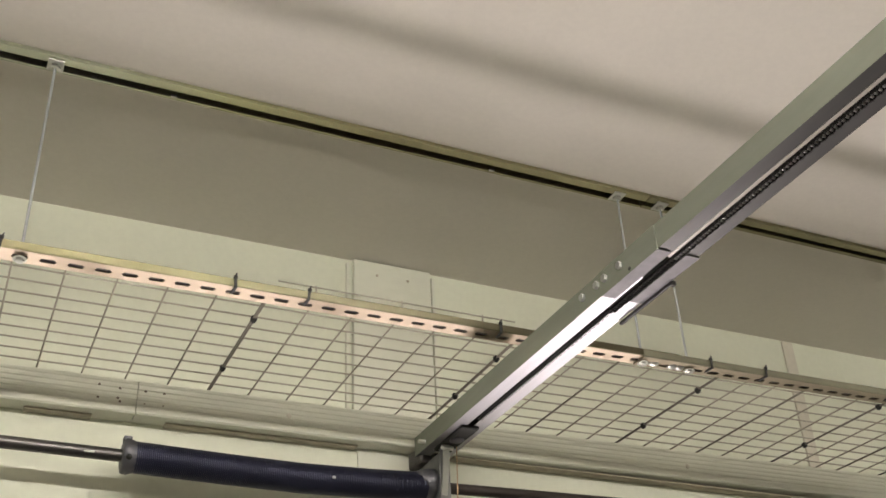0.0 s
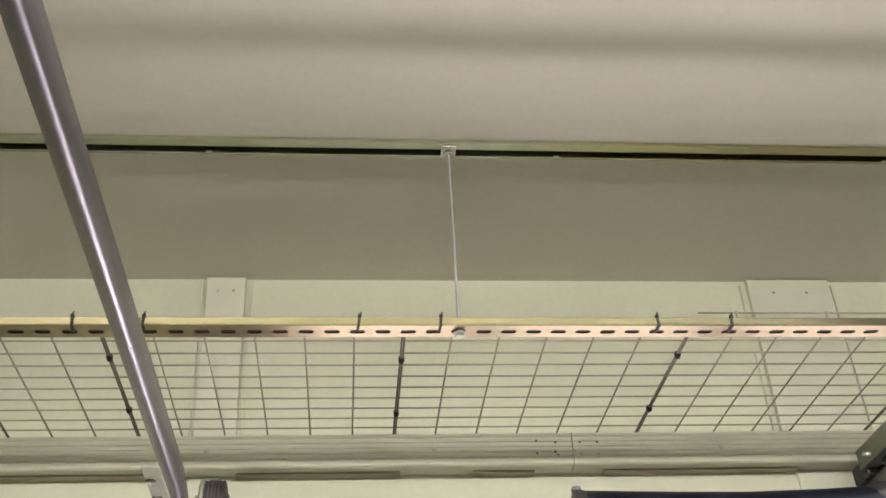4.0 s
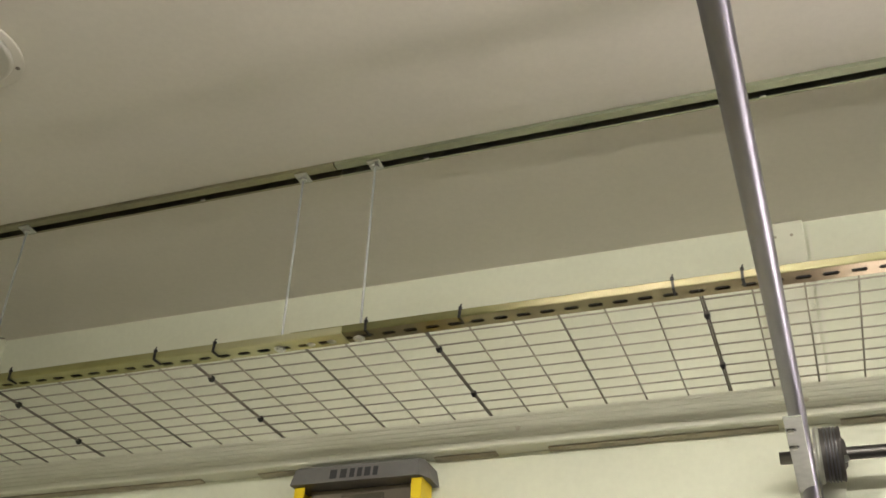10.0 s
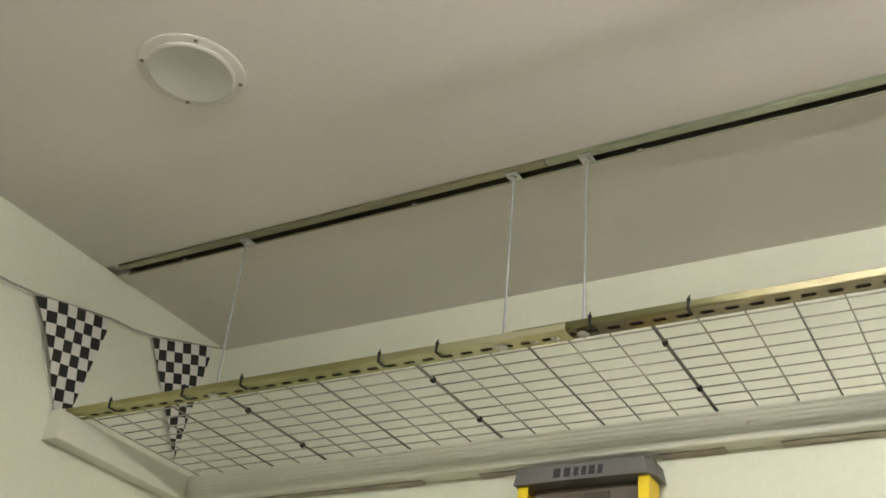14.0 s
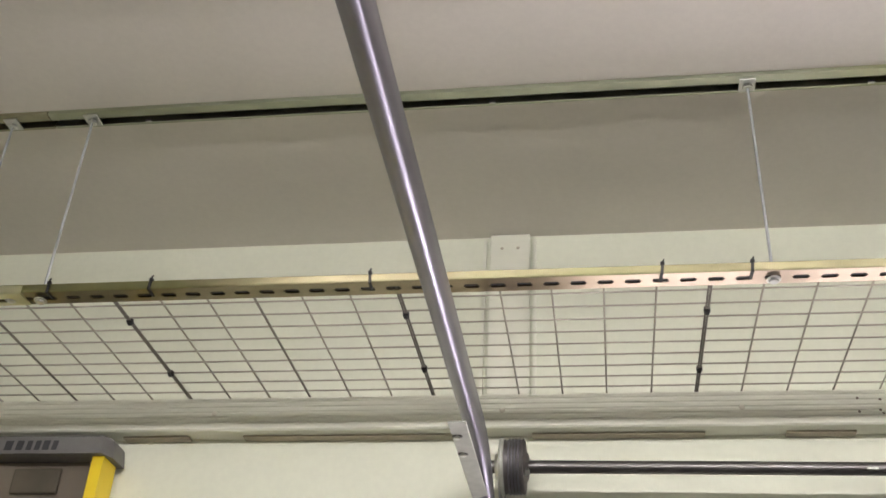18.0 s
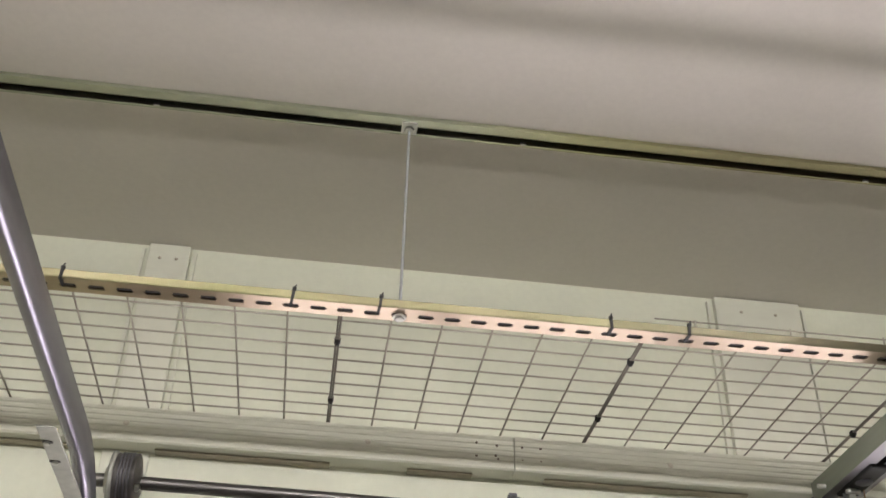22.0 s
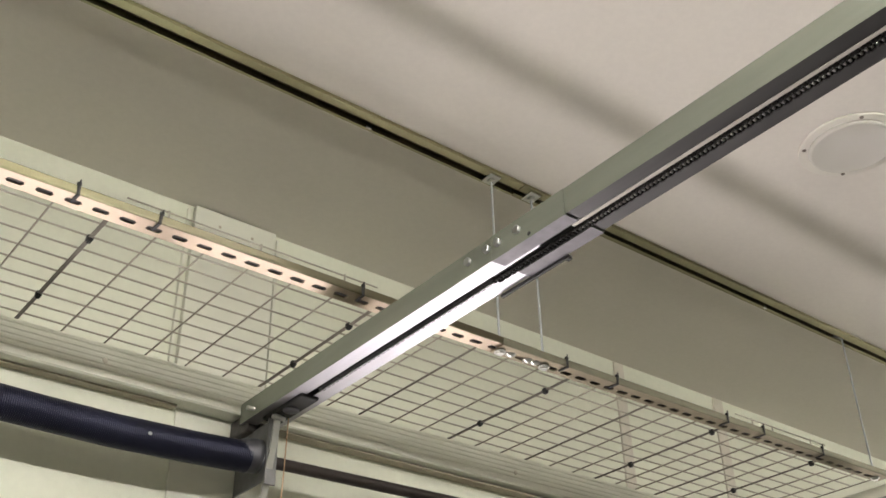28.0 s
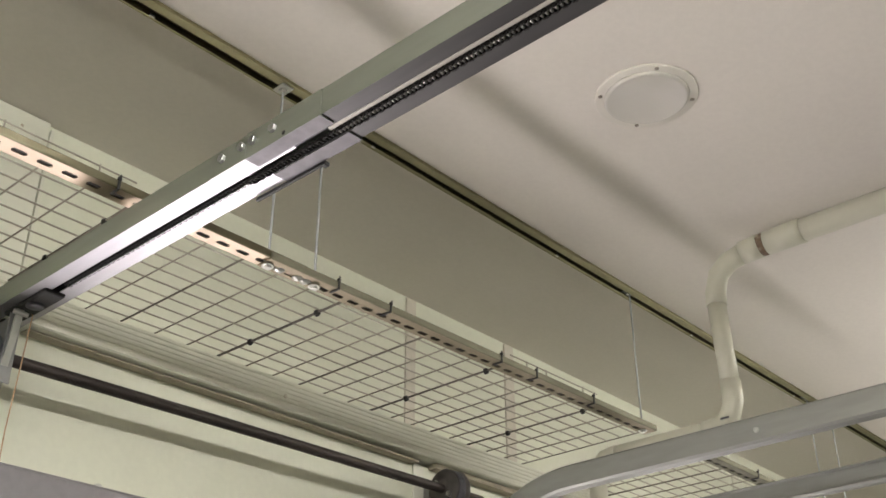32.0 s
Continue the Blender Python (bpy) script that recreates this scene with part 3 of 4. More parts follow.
# Clips that join neighbouring panels
clip = thing("panel_clip", "black plastic clip joining two wire panels", "clip",
             Shape().box(-0.0048, 0.0048, -0.005, 0.005, -0.0042, 0.0042, 0.0015).box(-0.003, 0.003, -0.004, 0.004, -0.007, -0.003, 0.001), BLACK, group="panel clips", place=(SEAMS[0], 0.099, SHELF_Z))
CLIP_Y = ((0.099, 0.297), (0.092, 0.286), (0.089, 0.280), (0.090, 0.279), (0.100, 0.299), (0.085, 0.286), (0.088, 0.265), (0.091, 0.284), (0.045, 0.275), (0.039, 0.258))
for x, pair in zip(SEAMS, CLIP_Y):
    for y in pair:
        if (x, y) != (SEAMS[0], 0.099):
            copy_thing(clip, pose(x, y, SHELF_Z + rise(x)))


# Cable ties round the angle
tie_shape = Shape().box(-0.0022, 0.0022, -0.0212, -0.0198, -0.0025, 0.0150).box(-0.0022, 0.0022, -0.0212, 0.0015, -0.0030, -0.0012).box(-0.0022, 0.0022, -0.0205, -0.012, 0.0145, 0.0158)
tie_shape.box(-0.0030, 0.0030, -0.0222, -0.0175, 0.0130, 0.0180, 0.0008).tube([(0, -0.020, 0.016), (0.0008, -0.0215, 0.020), (0.0016, -0.020, 0.0225)], 0.0013, 6)
TIES = [-1.643, -1.443, -1.290, -0.969, -0.847, -0.556, -0.388, -0.040, 0.066, 0.389, 0.516, 0.862, 0.981, 1.329, 1.769, 1.896, 2.216, 2.333, 2.541, 3.30]
tie = thing("cable_tie", "black cable tie looped round the slotted angle", "cable tie", tie_shape, BLACK, group="cable ties", place=(TIES[0], -0.0027, SHELF_Z - 0.0075))
for i, x in enumerate(TIES[1:]):
    on_middle = -0.65 < x < 1.66
    copy_thing(tie, pose(x, 0 if on_middle else -0.0027, SHELF_Z - (0.0045 if on_middle else 0.0075) + rise(x), 0, random.uniform(-7, 7), random.uniform(-5, 5)))


# Hanger rods
def hanger_rod():
    ob = thing("hanger_rod", "thin galvanized threaded rod hanging from the ceiling channel", "threaded rod", group="hanger rods")
    z0, z1 = SHELF_Z - 0.0125, CEIL_Z - 0.008
    rings = []
    n = 150
    for i in range(n + 1):
        rings.append((i * (z1 - z0) / n, 0.0025 if i % 2 else 0.0020))
    part("rod", Shape().lathe((0, 0, z0), (0, 0, 1), rings, 8), ROD, ob)
    part("channel_washer", Shape().box(-0.013, 0.013, -0.015, 0.015, STRUT_B - 0.0035, STRUT_B - 0.0005, 0.001), SCREW, ob)
    part("top_nut", Shape().hexagon((0, 0, STRUT_B - 0.007), (0, 0, 1), 0.0085, 0.006), SCREW, ob)
    part("bottom_washer", Shape().lathe((0, 0, SHELF_Z - 0.0105), (0, 0, 1), [(0, 0.0105), (0.0016, 0.0105)], 18, smooth=False), SCREW, ob)
    part("bottom_nut", Shape().hexagon((0, 0, SHELF_Z - 0.0122), (0, 0, 1), 0.0072, 0.0040), SCREW, ob)
    part("upper_nut", Shape().hexagon((0, 0, SHELF_Z + 0.002), (0, 0, 1), 0.0085, 0.006), SCREW, ob)
    return ob


rod = hanger_rod()
rod.location = (0.548, 0.0, 0)
for x in (-1.376, -0.726, -0.575, 1.629, 1.732, 2.770, 3.765, 3.93):
    copy_thing(rod, pose(x, 0, rise(x) if x > 2 else 0))
# Splice bolts of the angle
bolt = thing("splice_bolt", "bright zinc bolt joining two slotted angles", "bolt",
             Shape().lathe((0, 0, -0.012), (0, 0, 1), [(0, 0.0050), (0.002, 0.007), (0.0035, 0.0098), (0.0045, 0.0098)], 12), SCREW, group="splice bolts", place=(-0.627, 0.002, SHELF_Z + 0.002))
part("nut", Shape().hexagon((0, 0, 0.004), (0, 0, 1), 0.007, 0.005), SCREW, bolt)
for x in (-0.667, 1.655, 1.695, 1.712):
    copy_thing(bolt, pose(x, 0.002, SHELF_Z + 0.002))

# ---- the garage door gear ----
SHAFT_Y, SHAFT_Z = 0.315, 2.584


def sag(x):
    """How far the loaded shaft hangs below its bearings."""
    return -float(np.interp(x, (0.13, 0.45, 0.77, 0.95, 1.08, 1.22, 1.345, 1.75, 2.50), (0, 0.003, 0.007, 0.0115, 0.0135, 0.010, 0.004, -0.004, -0.014)))


def torsion_shaft(x0, x1):
    ob = thing("torsion_shaft", "worn steel torsion shaft above the garage door", "shaft")
    line = [(x, SHAFT_Y, SHAFT_Z + sag(x)) for x in np.linspace(x0, x1, 60)]
    part("tube", Shape().tube([p for p in line if p[0] < 1.35], 0.0108, 20), SHAFT, ob)
    part("tube", Shape().tube([p for p in line if p[0] > 1.30], 0.0106, 20), DARKSHAFT, ob, "dark brown half of the shaft")
    part("paint_mark", Shape().box(0.705, 0.722, SHAFT_Y - 0.0115, SHAFT_Y - 0.0095, SHAFT_Z + sag(0.71) - 0.005, SHAFT_Z + sag(0.71) - 0.001, 0.0004), GALV, ob)
    return ob


torsion_shaft(0.070, 2.545)


def torsion_spring(x0, x1):
    ob = thing("torsion_spring", "dark oiled torsion spring wound tight on its shaft", "spring")
    turns, r, wire = int((x1 - x0) / 0.0033), 0.0255, 0.0019
    n = turns * 14
    pts = [(x0 + (x1 - x0) * i / n, SHAFT_Y + r * math.cos(2 * math.pi * i / 14), SHAFT_Z + sag(x0 + (x1 - x0) * i / n) + r * math.sin(2 * math.pi * i / 14)) for i in range(n + 1)]
    part("coil", Shape().tube(pts, wire, 6), SPRING, ob)
    zc = SHAFT_Z + sag(x0)
    part("winding_cone", Shape().lathe((x0 - 0.018, SHAFT_Y, zc), (1, 0, 0), [(0, 0.022), (0.002, 0.029), (0.015, 0.029), (0.022, 0.0265), (0.060, 0.0235)], 24), CAST, ob, "grey cast winding cone")
    for a in (20, 110, 200, 290):
        d = Vector((0, math.cos(radians(a)), math.sin(radians(a))))
        part("winding_hole", Shape().lathe(Vector((x0 - 0.009, SHAFT_Y, zc)) + d * 0.0285, d, [(0, 0.005), (0.0012, 0.005)], 12), BLACK, ob)
    part("set_screw", Shape().box(x0 - 0.018, x0 - 0.004, SHAFT_Y - 0.012, SHAFT_Y + 0.004, zc + 0.024, zc + 0.033, 0.002), CAST, ob)
    part("stationary_cone", Shape().lathe((x1 - 0.02, SHAFT_Y, SHAFT_Z), (1, 0, 0), [(0, 0.022), (0.012, 0.0265), (0.030, 0.030), (0.038, 0.030)], 24), CAST, ob)
    part("paint_mark", Shape().box(x0 + 0.347, x0 + 0.353, SHAFT_Y - 0.0285, SHAFT_Y - 0.0262, SHAFT_Z - 0.018, SHAFT_Z - 0.013, 0.0006), GALV, ob, "small white paint mark")
    return ob


torsion_spring(0.785, 1.322)


def cable_drum(x, turn):
    """A grooved drum, flange towards the door's middle if turn is 1."""
    ob = thing("cable_drum", "dull grey cast cable drum with wound lift cable", "cable drum", group="cable drums")
    rings = [(0, 0.016), (0, 0.046), (0.003, 0.048), (0.006, 0.0445)]
    zc = SHAFT_Z + sag(x)
    for i in range(5):
        rings += [(0.007 + i * 0.0042, 0.0445), (0.009 + i * 0.0042, 0.0430)]
    rings += [(0.029, 0.045), (0.031, 0.046), (0.0325, 0.042), (0.033, 0.026), (0.036, 0.022), (0.037, 0.016)]
    part("barrel", Shape().lathe((x, SHAFT_Y, zc), (turn, 0, 0), [(d * 1.25, r) for d, r in rings], 36), DRUM, ob)
    if x < 1:
        part("rim", Shape().lathe((x - turn * 0.0006, SHAFT_Y, zc), (turn, 0, 0), [(0, 0.030), (0, 0.0464), (0.0042, 0.0486), (0.0078, 0.0452)], 36), GALV, ob, "pale grey metal rim")
    for i in range(4):
        c = x + turn * (0.0122 + i * 0.0042) * 1.25
        ring = [(c, SHAFT_Y + 0.0448 * math.cos(2 * math.pi * k / 32), zc + 0.0448 * math.sin(2 * math.pi * k / 32)) for k in range(33)]
        part("cable_turn", Shape().tube(ring, 0.0016, 6), CAST, ob)
    for a in (40, 220):
        d = Vector((0, math.cos(radians(a)), math.sin(radians(a))))
        part("set_screw", Shape().hexagon(Vector((x + turn * 0.043, SHAFT_Y, zc)) + d * 0.025, d, 0.006, 0.010), SCREW, ob)
    return ob


cable_drum(0.130, 1)
cable_drum(2.455, -1)

TRACK_Z = 2.558


def track_profile(slim):
    """(out of the web, height) of a roller track section, as a thin closed outline."""
    t = 0.0018
    mid = [(0.023, 0.008), (0.0265, 0.0035), (0.024, -0.001), (0.018, -0.001), (0.004, 0.0), (0.0, 0.004), (0.0, 0.046), (0.003, 0.050), (0.009, 0.0505), (0.0125, 0.048)]
    if slim:
        mid = [(0.0232, 0.028), (0.0238, 0.021), (0.0225, 0.014), (0.0190, 0.008), (0.0140, 0.0032), (0.0080, 0.0006), (0.0030, 0.0004), (0.0, 0.004), (0.0, 0.044), (0.003, 0.0480), (0.009, 0.0485), (0.0125, 0.046)]
    pts = [Vector(p) for p in mid]
    left, right = [], []
    for i, p in enumerate(pts):
        d = (pts[min(i + 1, len(pts) - 1)] - pts[max(i - 1, 0)]).normalized()
        nrm = Vector((-d.y, d.x)) * t / 2
        left.append(p + nrm)
        right.append(p - nrm)
    return left + right[::-1]


def door_track(x, turn, label):
    """Horizontal run, quarter bend and upright; the section opens towards turn along x."""
    ob = thing("door_track", label, "door track", group="door tracks")
    pr = track_profile(x < 1)
    r = 0.26 if x < 1 else 0.33
    yb, zt = 0.345, 2.531 if x < 1 else TRACK_Z - 0.005
    secs = []
    n = 18 if x < 1 else 30
    for y in (BACK_Y + 2.4, -1.5, -0.8, -0.3):
        secs.append([(x + turn * a, y, zt + b) for a, b in pr])
    for i in range(n + 1):
        t = radians(90 * i / n)
        cy, cz = yb - r, zt - r
        secs.append([(x + turn * a, cy + (r + b) * math.sin(t), cz + (r + b) * math.cos(t)) for a, b in pr])
    secs.append([(x + turn * a, yb + b, FLOOR_Z + 0.01) for a, b in pr])
    secs = [[(p[0], min(p[1], HEAD_Y - 0.005), p[2]) for p in s] for s in secs]
    part("rail", Shape().loft(secs, smooth=x < 1), TRACKZINC if x < 1 else DULLTRACK, ob)
    return ob


for x, turn, label in ((0.1246, -1, "bright galvanized roller track of the garage door"), (2.480, 1, "galvanized roller track curving down at the door"), (2.900, -1, "galvanized roller track of the neighbouring door")):
    tr = door_track(x, turn, label)
    for y in (-0.42, -1.25) if x > 1 else ():
        part("track_bolt", Shape().lathe((x - 0.001 if turn > 0 else x + 0.001, y, TRACK_Z + 0.018), (-1 if turn > 0 else 1, 0, 0), [(0, 0.006), (0.0015, 0.0055), (0.003, 0.003)], 14), GALV, tr)
    w0, w1 = sorted((x + turn * 0.0035, x + turn * 0.0285))
    part("support_flange", Shape().box(w0, w1, -0.062, HEAD_Y - 0.004, 2.497, 2.4995, 0.0008), GALV, tr, "matt galvanized support flange")
    for y in (-0.017, 0.045):
        cx = x + turn * 0.021
        ring = [(cx + sx * (0.004 + 0.0035 * math.cos(radians(q))), y + 0.0035 * math.sin(radians(q))) for sx, q in [(1, q) for q in range(-90, 91, 30)] + [(-1, q) for q in range(90, -91, -30)]]
        part("slot", Shape().loft([[(px, py, z) for px, py in ring] for z in (2.4963, 2.4971)]), DRUM, tr, "dark oblong slot")
        part("support_bolt", Shape().hexagon((cx, y, 2.4947), (0, 0, 1), 0.0045, 0.004), SCREW, tr)


def bearing_plate(x, turn):
    """The end plate that carries the shaft, fixed to the wall."""
    ob = thing("end_bearing_plate", "galvanized end bearing plate bolted to the wall", "bearing plate", group="end bearing plates")
    t = 0.0028
    y0 = HEAD_Y - 0.003
    s = Shape().loft([[(xx, a, b) for a, b in ((y0, 2.50), (y0, 2.645), (0.345, 2.645), (0.295, 2.615), (0.286, 2.584), (0.295, 2.552), (0.345, 2.50))] for xx in (x, x + turn * t)])
    part("plate", s, ZINC, ob)
    part("wall_flange", Shape().box(min(x, x + turn * 0.04), max(x, x + turn * 0.04), y0, HEAD_Y, 2.50, 2.645, 0.001), GALV, ob)
    for z in (2.63, 2.52):
        part("lag_screw", Shape().hexagon((x + turn * 0.022, y0 - t - 0.003, z), (0, 1, 0), 0.0075, 0.006), SCREW, ob)
    part("bearing", Shape().lathe((x - turn * 0.006, SHAFT_Y, SHAFT_Z + sag(x)), (turn, 0, 0), [(0, 0.0135), (0, 0.021), (0.012, 0.021), (0.016, 0.0135)], 24), SCREW, ob)
    return ob


bearing_plate(0.127, 1)
bearing_plate(2.468, -1)


def centre_bracket(x):
    ob = thing("centre_bracket", "galvanized centre bracket holding spring and shaft", "bracket")
    part("arm", Shape().box(x, x + 0.003, 0.288, HEAD_Y - 0.003, 2.535, 2.640, 0.001), BRACKET, ob)
    part("front_flange", Shape().box(x - 0.002, x + 0.019, 0.285, 0.288, 2.528, 2.650, 0.001), BRACKET, ob)
    part("wall_leg", Shape().box(x - 0.03, x + 0.03, HEAD_Y - 0.003, HEAD_Y, 2.48, 2.665, 0.001), GALV, ob)
    part("bearing", Shape().lathe((x - 0.004, SHAFT_Y, SHAFT_Z - 0.004), (1, 0, 0), [(0, 0.014), (0, 0.025), (0.010, 0.025), (0.012, 0.014)], 24), CAST, ob)
    for dz in (-0.06, 0.07):
        part("lag_screw", Shape().hexagon((x + 0.016, HEAD_Y - 0.006, SHAFT_Z + dz), (0, 1, 0), 0.0075, 0.006), SCREW, ob)
    for dz in (-0.024, 0.024):
        part("cone_bolt", Shape().hexagon((x + 0.006, SHAFT_Y, SHAFT_Z + dz), (1, 0, 0), 0.0065, 0.007), SCREW, ob)
    return ob


centre_bracket(1.345)

# The opener's rail with its chain
RX0, RX1, RZ = 1.324, 1.390, 2.652


def opener_rail():
    ob = thing("opener_rail", "galvanized chain drive rail of the door opener", "opener rail")
    t = 0.0016

    def c_section(x0, x1, z, h, lip):
        o = [(x0 + lip, z), (x0, z), (x0, z + h), (x1, z + h), (x1, z), (x1 - lip, z)]
        i = [(x1 - lip, z + t), (x1 - t, z + t), (x1 - t, z + h - t), (x0 + t, z + h - t), (x0 + t, z + t), (x0 + lip, z + t)]
        return o + i

    def run(x0, x1, z, h, lip, y0, y1):
        """One length of rail; its two bottom lips take the second material, with their reflection in its colour."""
        sh = Shape().loft([[(a, y, b) for a, b in c_section(x0, x1, z, h, lip)] for y in (y0, y1)])
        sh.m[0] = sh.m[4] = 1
        return sh

    # Lip colours carry reflections: bright windows at the front, dark floor behind
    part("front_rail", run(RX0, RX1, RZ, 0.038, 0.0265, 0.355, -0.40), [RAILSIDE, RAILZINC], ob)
    part("rear_rail", run(RX0, RX1, RZ, 0.038, 0.0235, -0.402, -2.75), [RAILSIDE, RAILDARK], ob, "duller rear half of the rail, lips darkened for the floor they mirror")
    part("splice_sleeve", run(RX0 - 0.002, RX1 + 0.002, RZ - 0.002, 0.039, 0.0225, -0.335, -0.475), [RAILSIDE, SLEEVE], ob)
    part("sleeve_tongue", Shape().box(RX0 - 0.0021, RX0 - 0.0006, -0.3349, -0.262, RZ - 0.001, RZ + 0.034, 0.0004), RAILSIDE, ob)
    part("chain_guide", Shape().box(RX0 + 0.0240, RX0 + 0.0300, -2.7, -0.46, RZ - 0.0005, RZ + 0.010, 0.001), PLATE, ob, "white plastic chain guide")
    for y in (-0.287, -0.327, -0.349, -0.388):
        part("sleeve_bolt", Shape().hexagon((RX0 - 0.0045, y, RZ + 0.020), (1, 0, 0), 0.0065, 0.005), ZINC, ob)
    part("slide_strip", Shape().box(RX1 + 0.001, RX1 + 0.006, -0.400, -0.272, RZ - 0.006, RZ - 0.001, 0.001), BLACK, ob)
    part("strip_hook", Shape().box(RX1 + 0.001, RX1 + 0.010, -0.408, -0.400, RZ - 0.007, RZ - 0.0005, 0.001), BLACK, ob)
    part("side_hole", Shape().lathe((RX0 - 0.0021, -0.409, RZ + 0.004), (-1, 0, 0), [(0, 0.0032), (0.0006, 0.0030)], 10), BLACK, ob)
    part("slide_strip", Shape().box(RX0 + 0.026, RX0 + 0.029, 0.15, -2.7, RZ + 0.004, RZ + 0.010), CAST, ob)
    part("idler_housing", Shape().box(RX0 + 0.016, RX1 - 0.014, 0.175, 0.305, RZ - 0.006, RZ + 0.020, 0.004), BLACK, ob, "black idler pulley housing")
    part("idler_pulley", Shape().lathe(((RX0 + RX1) / 2, 0.235, RZ - 0.010), (0, 0, 1), [(0, 0.010), (0.002, 0.014), (0.006, 0.014)], 20), CAST, ob)
    part("header_bracket", Shape().box(RX0 + 0.004, RX0 + 0.030, 0.340, HEAD_Y - 0.0031, RZ - 0.014, RZ + 0.020, 0.005), DRUM, ob, "dark header bracket")
    part("header_bracket", Shape().box(RX0 + 0.031, RX1 - 0.004, 0.335, HEAD_Y - 0.0031, RZ - 0.016, RZ + 0.006, 0.004), DRUM, ob, "dark header bracket")
    part("hitch_pin", Shape().tube([(RX0 - 0.014, 0.305, RZ + 0.012), (RX1 + 0.008, 0.305, RZ + 0.012)], 0.004, 10), SCREW, ob)
    return ob


rail = opener_rail()
# Chain: links of two kinds, alternating
xc, zc = (RX0 + RX1) / 2, RZ - 0.001
outer = Shape()
inner = Shape()
LINK = 0.0064
for xs in (-0.0042, 0.0042):
    for c in (0.0, LINK):
        outer.tube([(xs - 0.0010, c, 0), (xs + 0.0010, c, 0)], 0.0030, 8)
    outer.box(xs - 0.0006, xs + 0.0006, 0, LINK, -0.0022, 0.0022)
    outer.lathe((xs * 1.2, LINK / 2, -0.0015), (0, 0, -1), [(0, 0.0018), (0.0012, 0.0014)], 8)
for c in (0.0, LINK):
    inner.tube([(-0.0030, c, 0), (0.0030, c, 0)], 0.0017, 8)
# Bright rear rollers paint the chain's glints; the front ones stay dark
om, im, dull = outer.mesh("chain_link", CHAIN), inner.mesh("chain_roller_link", SCREW), inner.mesh("chain_roller_link", CHAIN)
y = 0.14
k = 0
while y > -1.5:
    part("chain_link", (dull if y > -0.46 else im) if k % 2 else om, None, rail, place=(xc + 0.004, y, zc + (0.0035 if y > -0.30 else 0.0)))
    y -= LINK
    k += 1
rest = Shape()
while y > -2.7:
    rest.box(xc, xc + 0.008, y, y + LINK * 0.85, zc - 0.004, zc + 0.004)
    y -= LINK
part("far_chain", rest, CHAIN, rail)
bar = thing("reinforcing_bar", "grey steel reinforcing bar across the top of the garage door", "bar")
part("bar", Shape().loft([[(x, y, z) for y, z in ((HEAD_Y - 0.0005, 2.316), (0.378, 2.316), (0.372, 2.322), (0.372, 2.430), (0.378, 2.436), (HEAD_Y - 0.0005, 2.436))] for x in (0.16, 2.43)]), BARGREY, bar)
for x in (0.62, 1.60, 2.05):
    part("rivet", Shape().lathe((x, 0.383, 2.435), (0, 0, 1), [(0, 0.008), (0.004, 0.007), (0.006, 0.003)], 12), SCREW, bar)
arm = thing("opener_linkage", "galvanized opener linkage reaching down to the garage door", "linkage")
part("link_bar", Shape().loft([[(x - 0.006, y, z), (x + 0.006, y, z), (x + 0.006, y + 0.004, z), (x - 0.006, y + 0.004, z)] for x, y, z in ((1.349, 0.262, 2.652), (1.350, 0.272, 2.60), (1.352, 0.330, 2.40), (1.352, 0.350, 2.335))]), GALV, arm)
part("foot", Shape().box(1.338, 1.366, 0.348, 0.3719, 2.322, 2.362, 0.003), BRACKET, arm)
part("pin", Shape().tube([(1.338, 0.264, 2.640), (1.362, 0.264, 2.640)], 0.004, 10), SCREW, arm)
cord = thing("release_cord", "thin faded orange release cord hanging from the opener rail", "cord")
part("rope", Shape().tube([(1.372, 0.268, 2.653), (1.369, 0.268, 2.55), (1.366, 0.270, 2.45), (1.368, 0.270, 2.33), (1.366, 0.270, 2.12)], 0.0011, 8), ROPE, cord)
part("pull_knob", Shape().lathe((1.366, 0.270, 2.13), (0, 0, -1), [(0, 0.004), (0.01, 0.012), (0.05, 0.012), (0.06, 0.008)], 16), ROPE, cord)
opener = thing("opener_unit", "grey garage door opener hung from the ceiling", "door opener")
part("housing", Shape().box(1.21, 1.50, -3.15, -2.755, 2.56, 2.74, 0.015), LADDERCAP, opener)
for sx in (1.24, 1.47):
    part("hanger_strap", Shape().box(sx - 0.015, sx + 0.015, -2.96, -2.957, 2.739, CEIL_Z), ZINC, opener)

# ---- ceiling fittings ----
LAMP_Z = CEIL_Z - 0.14
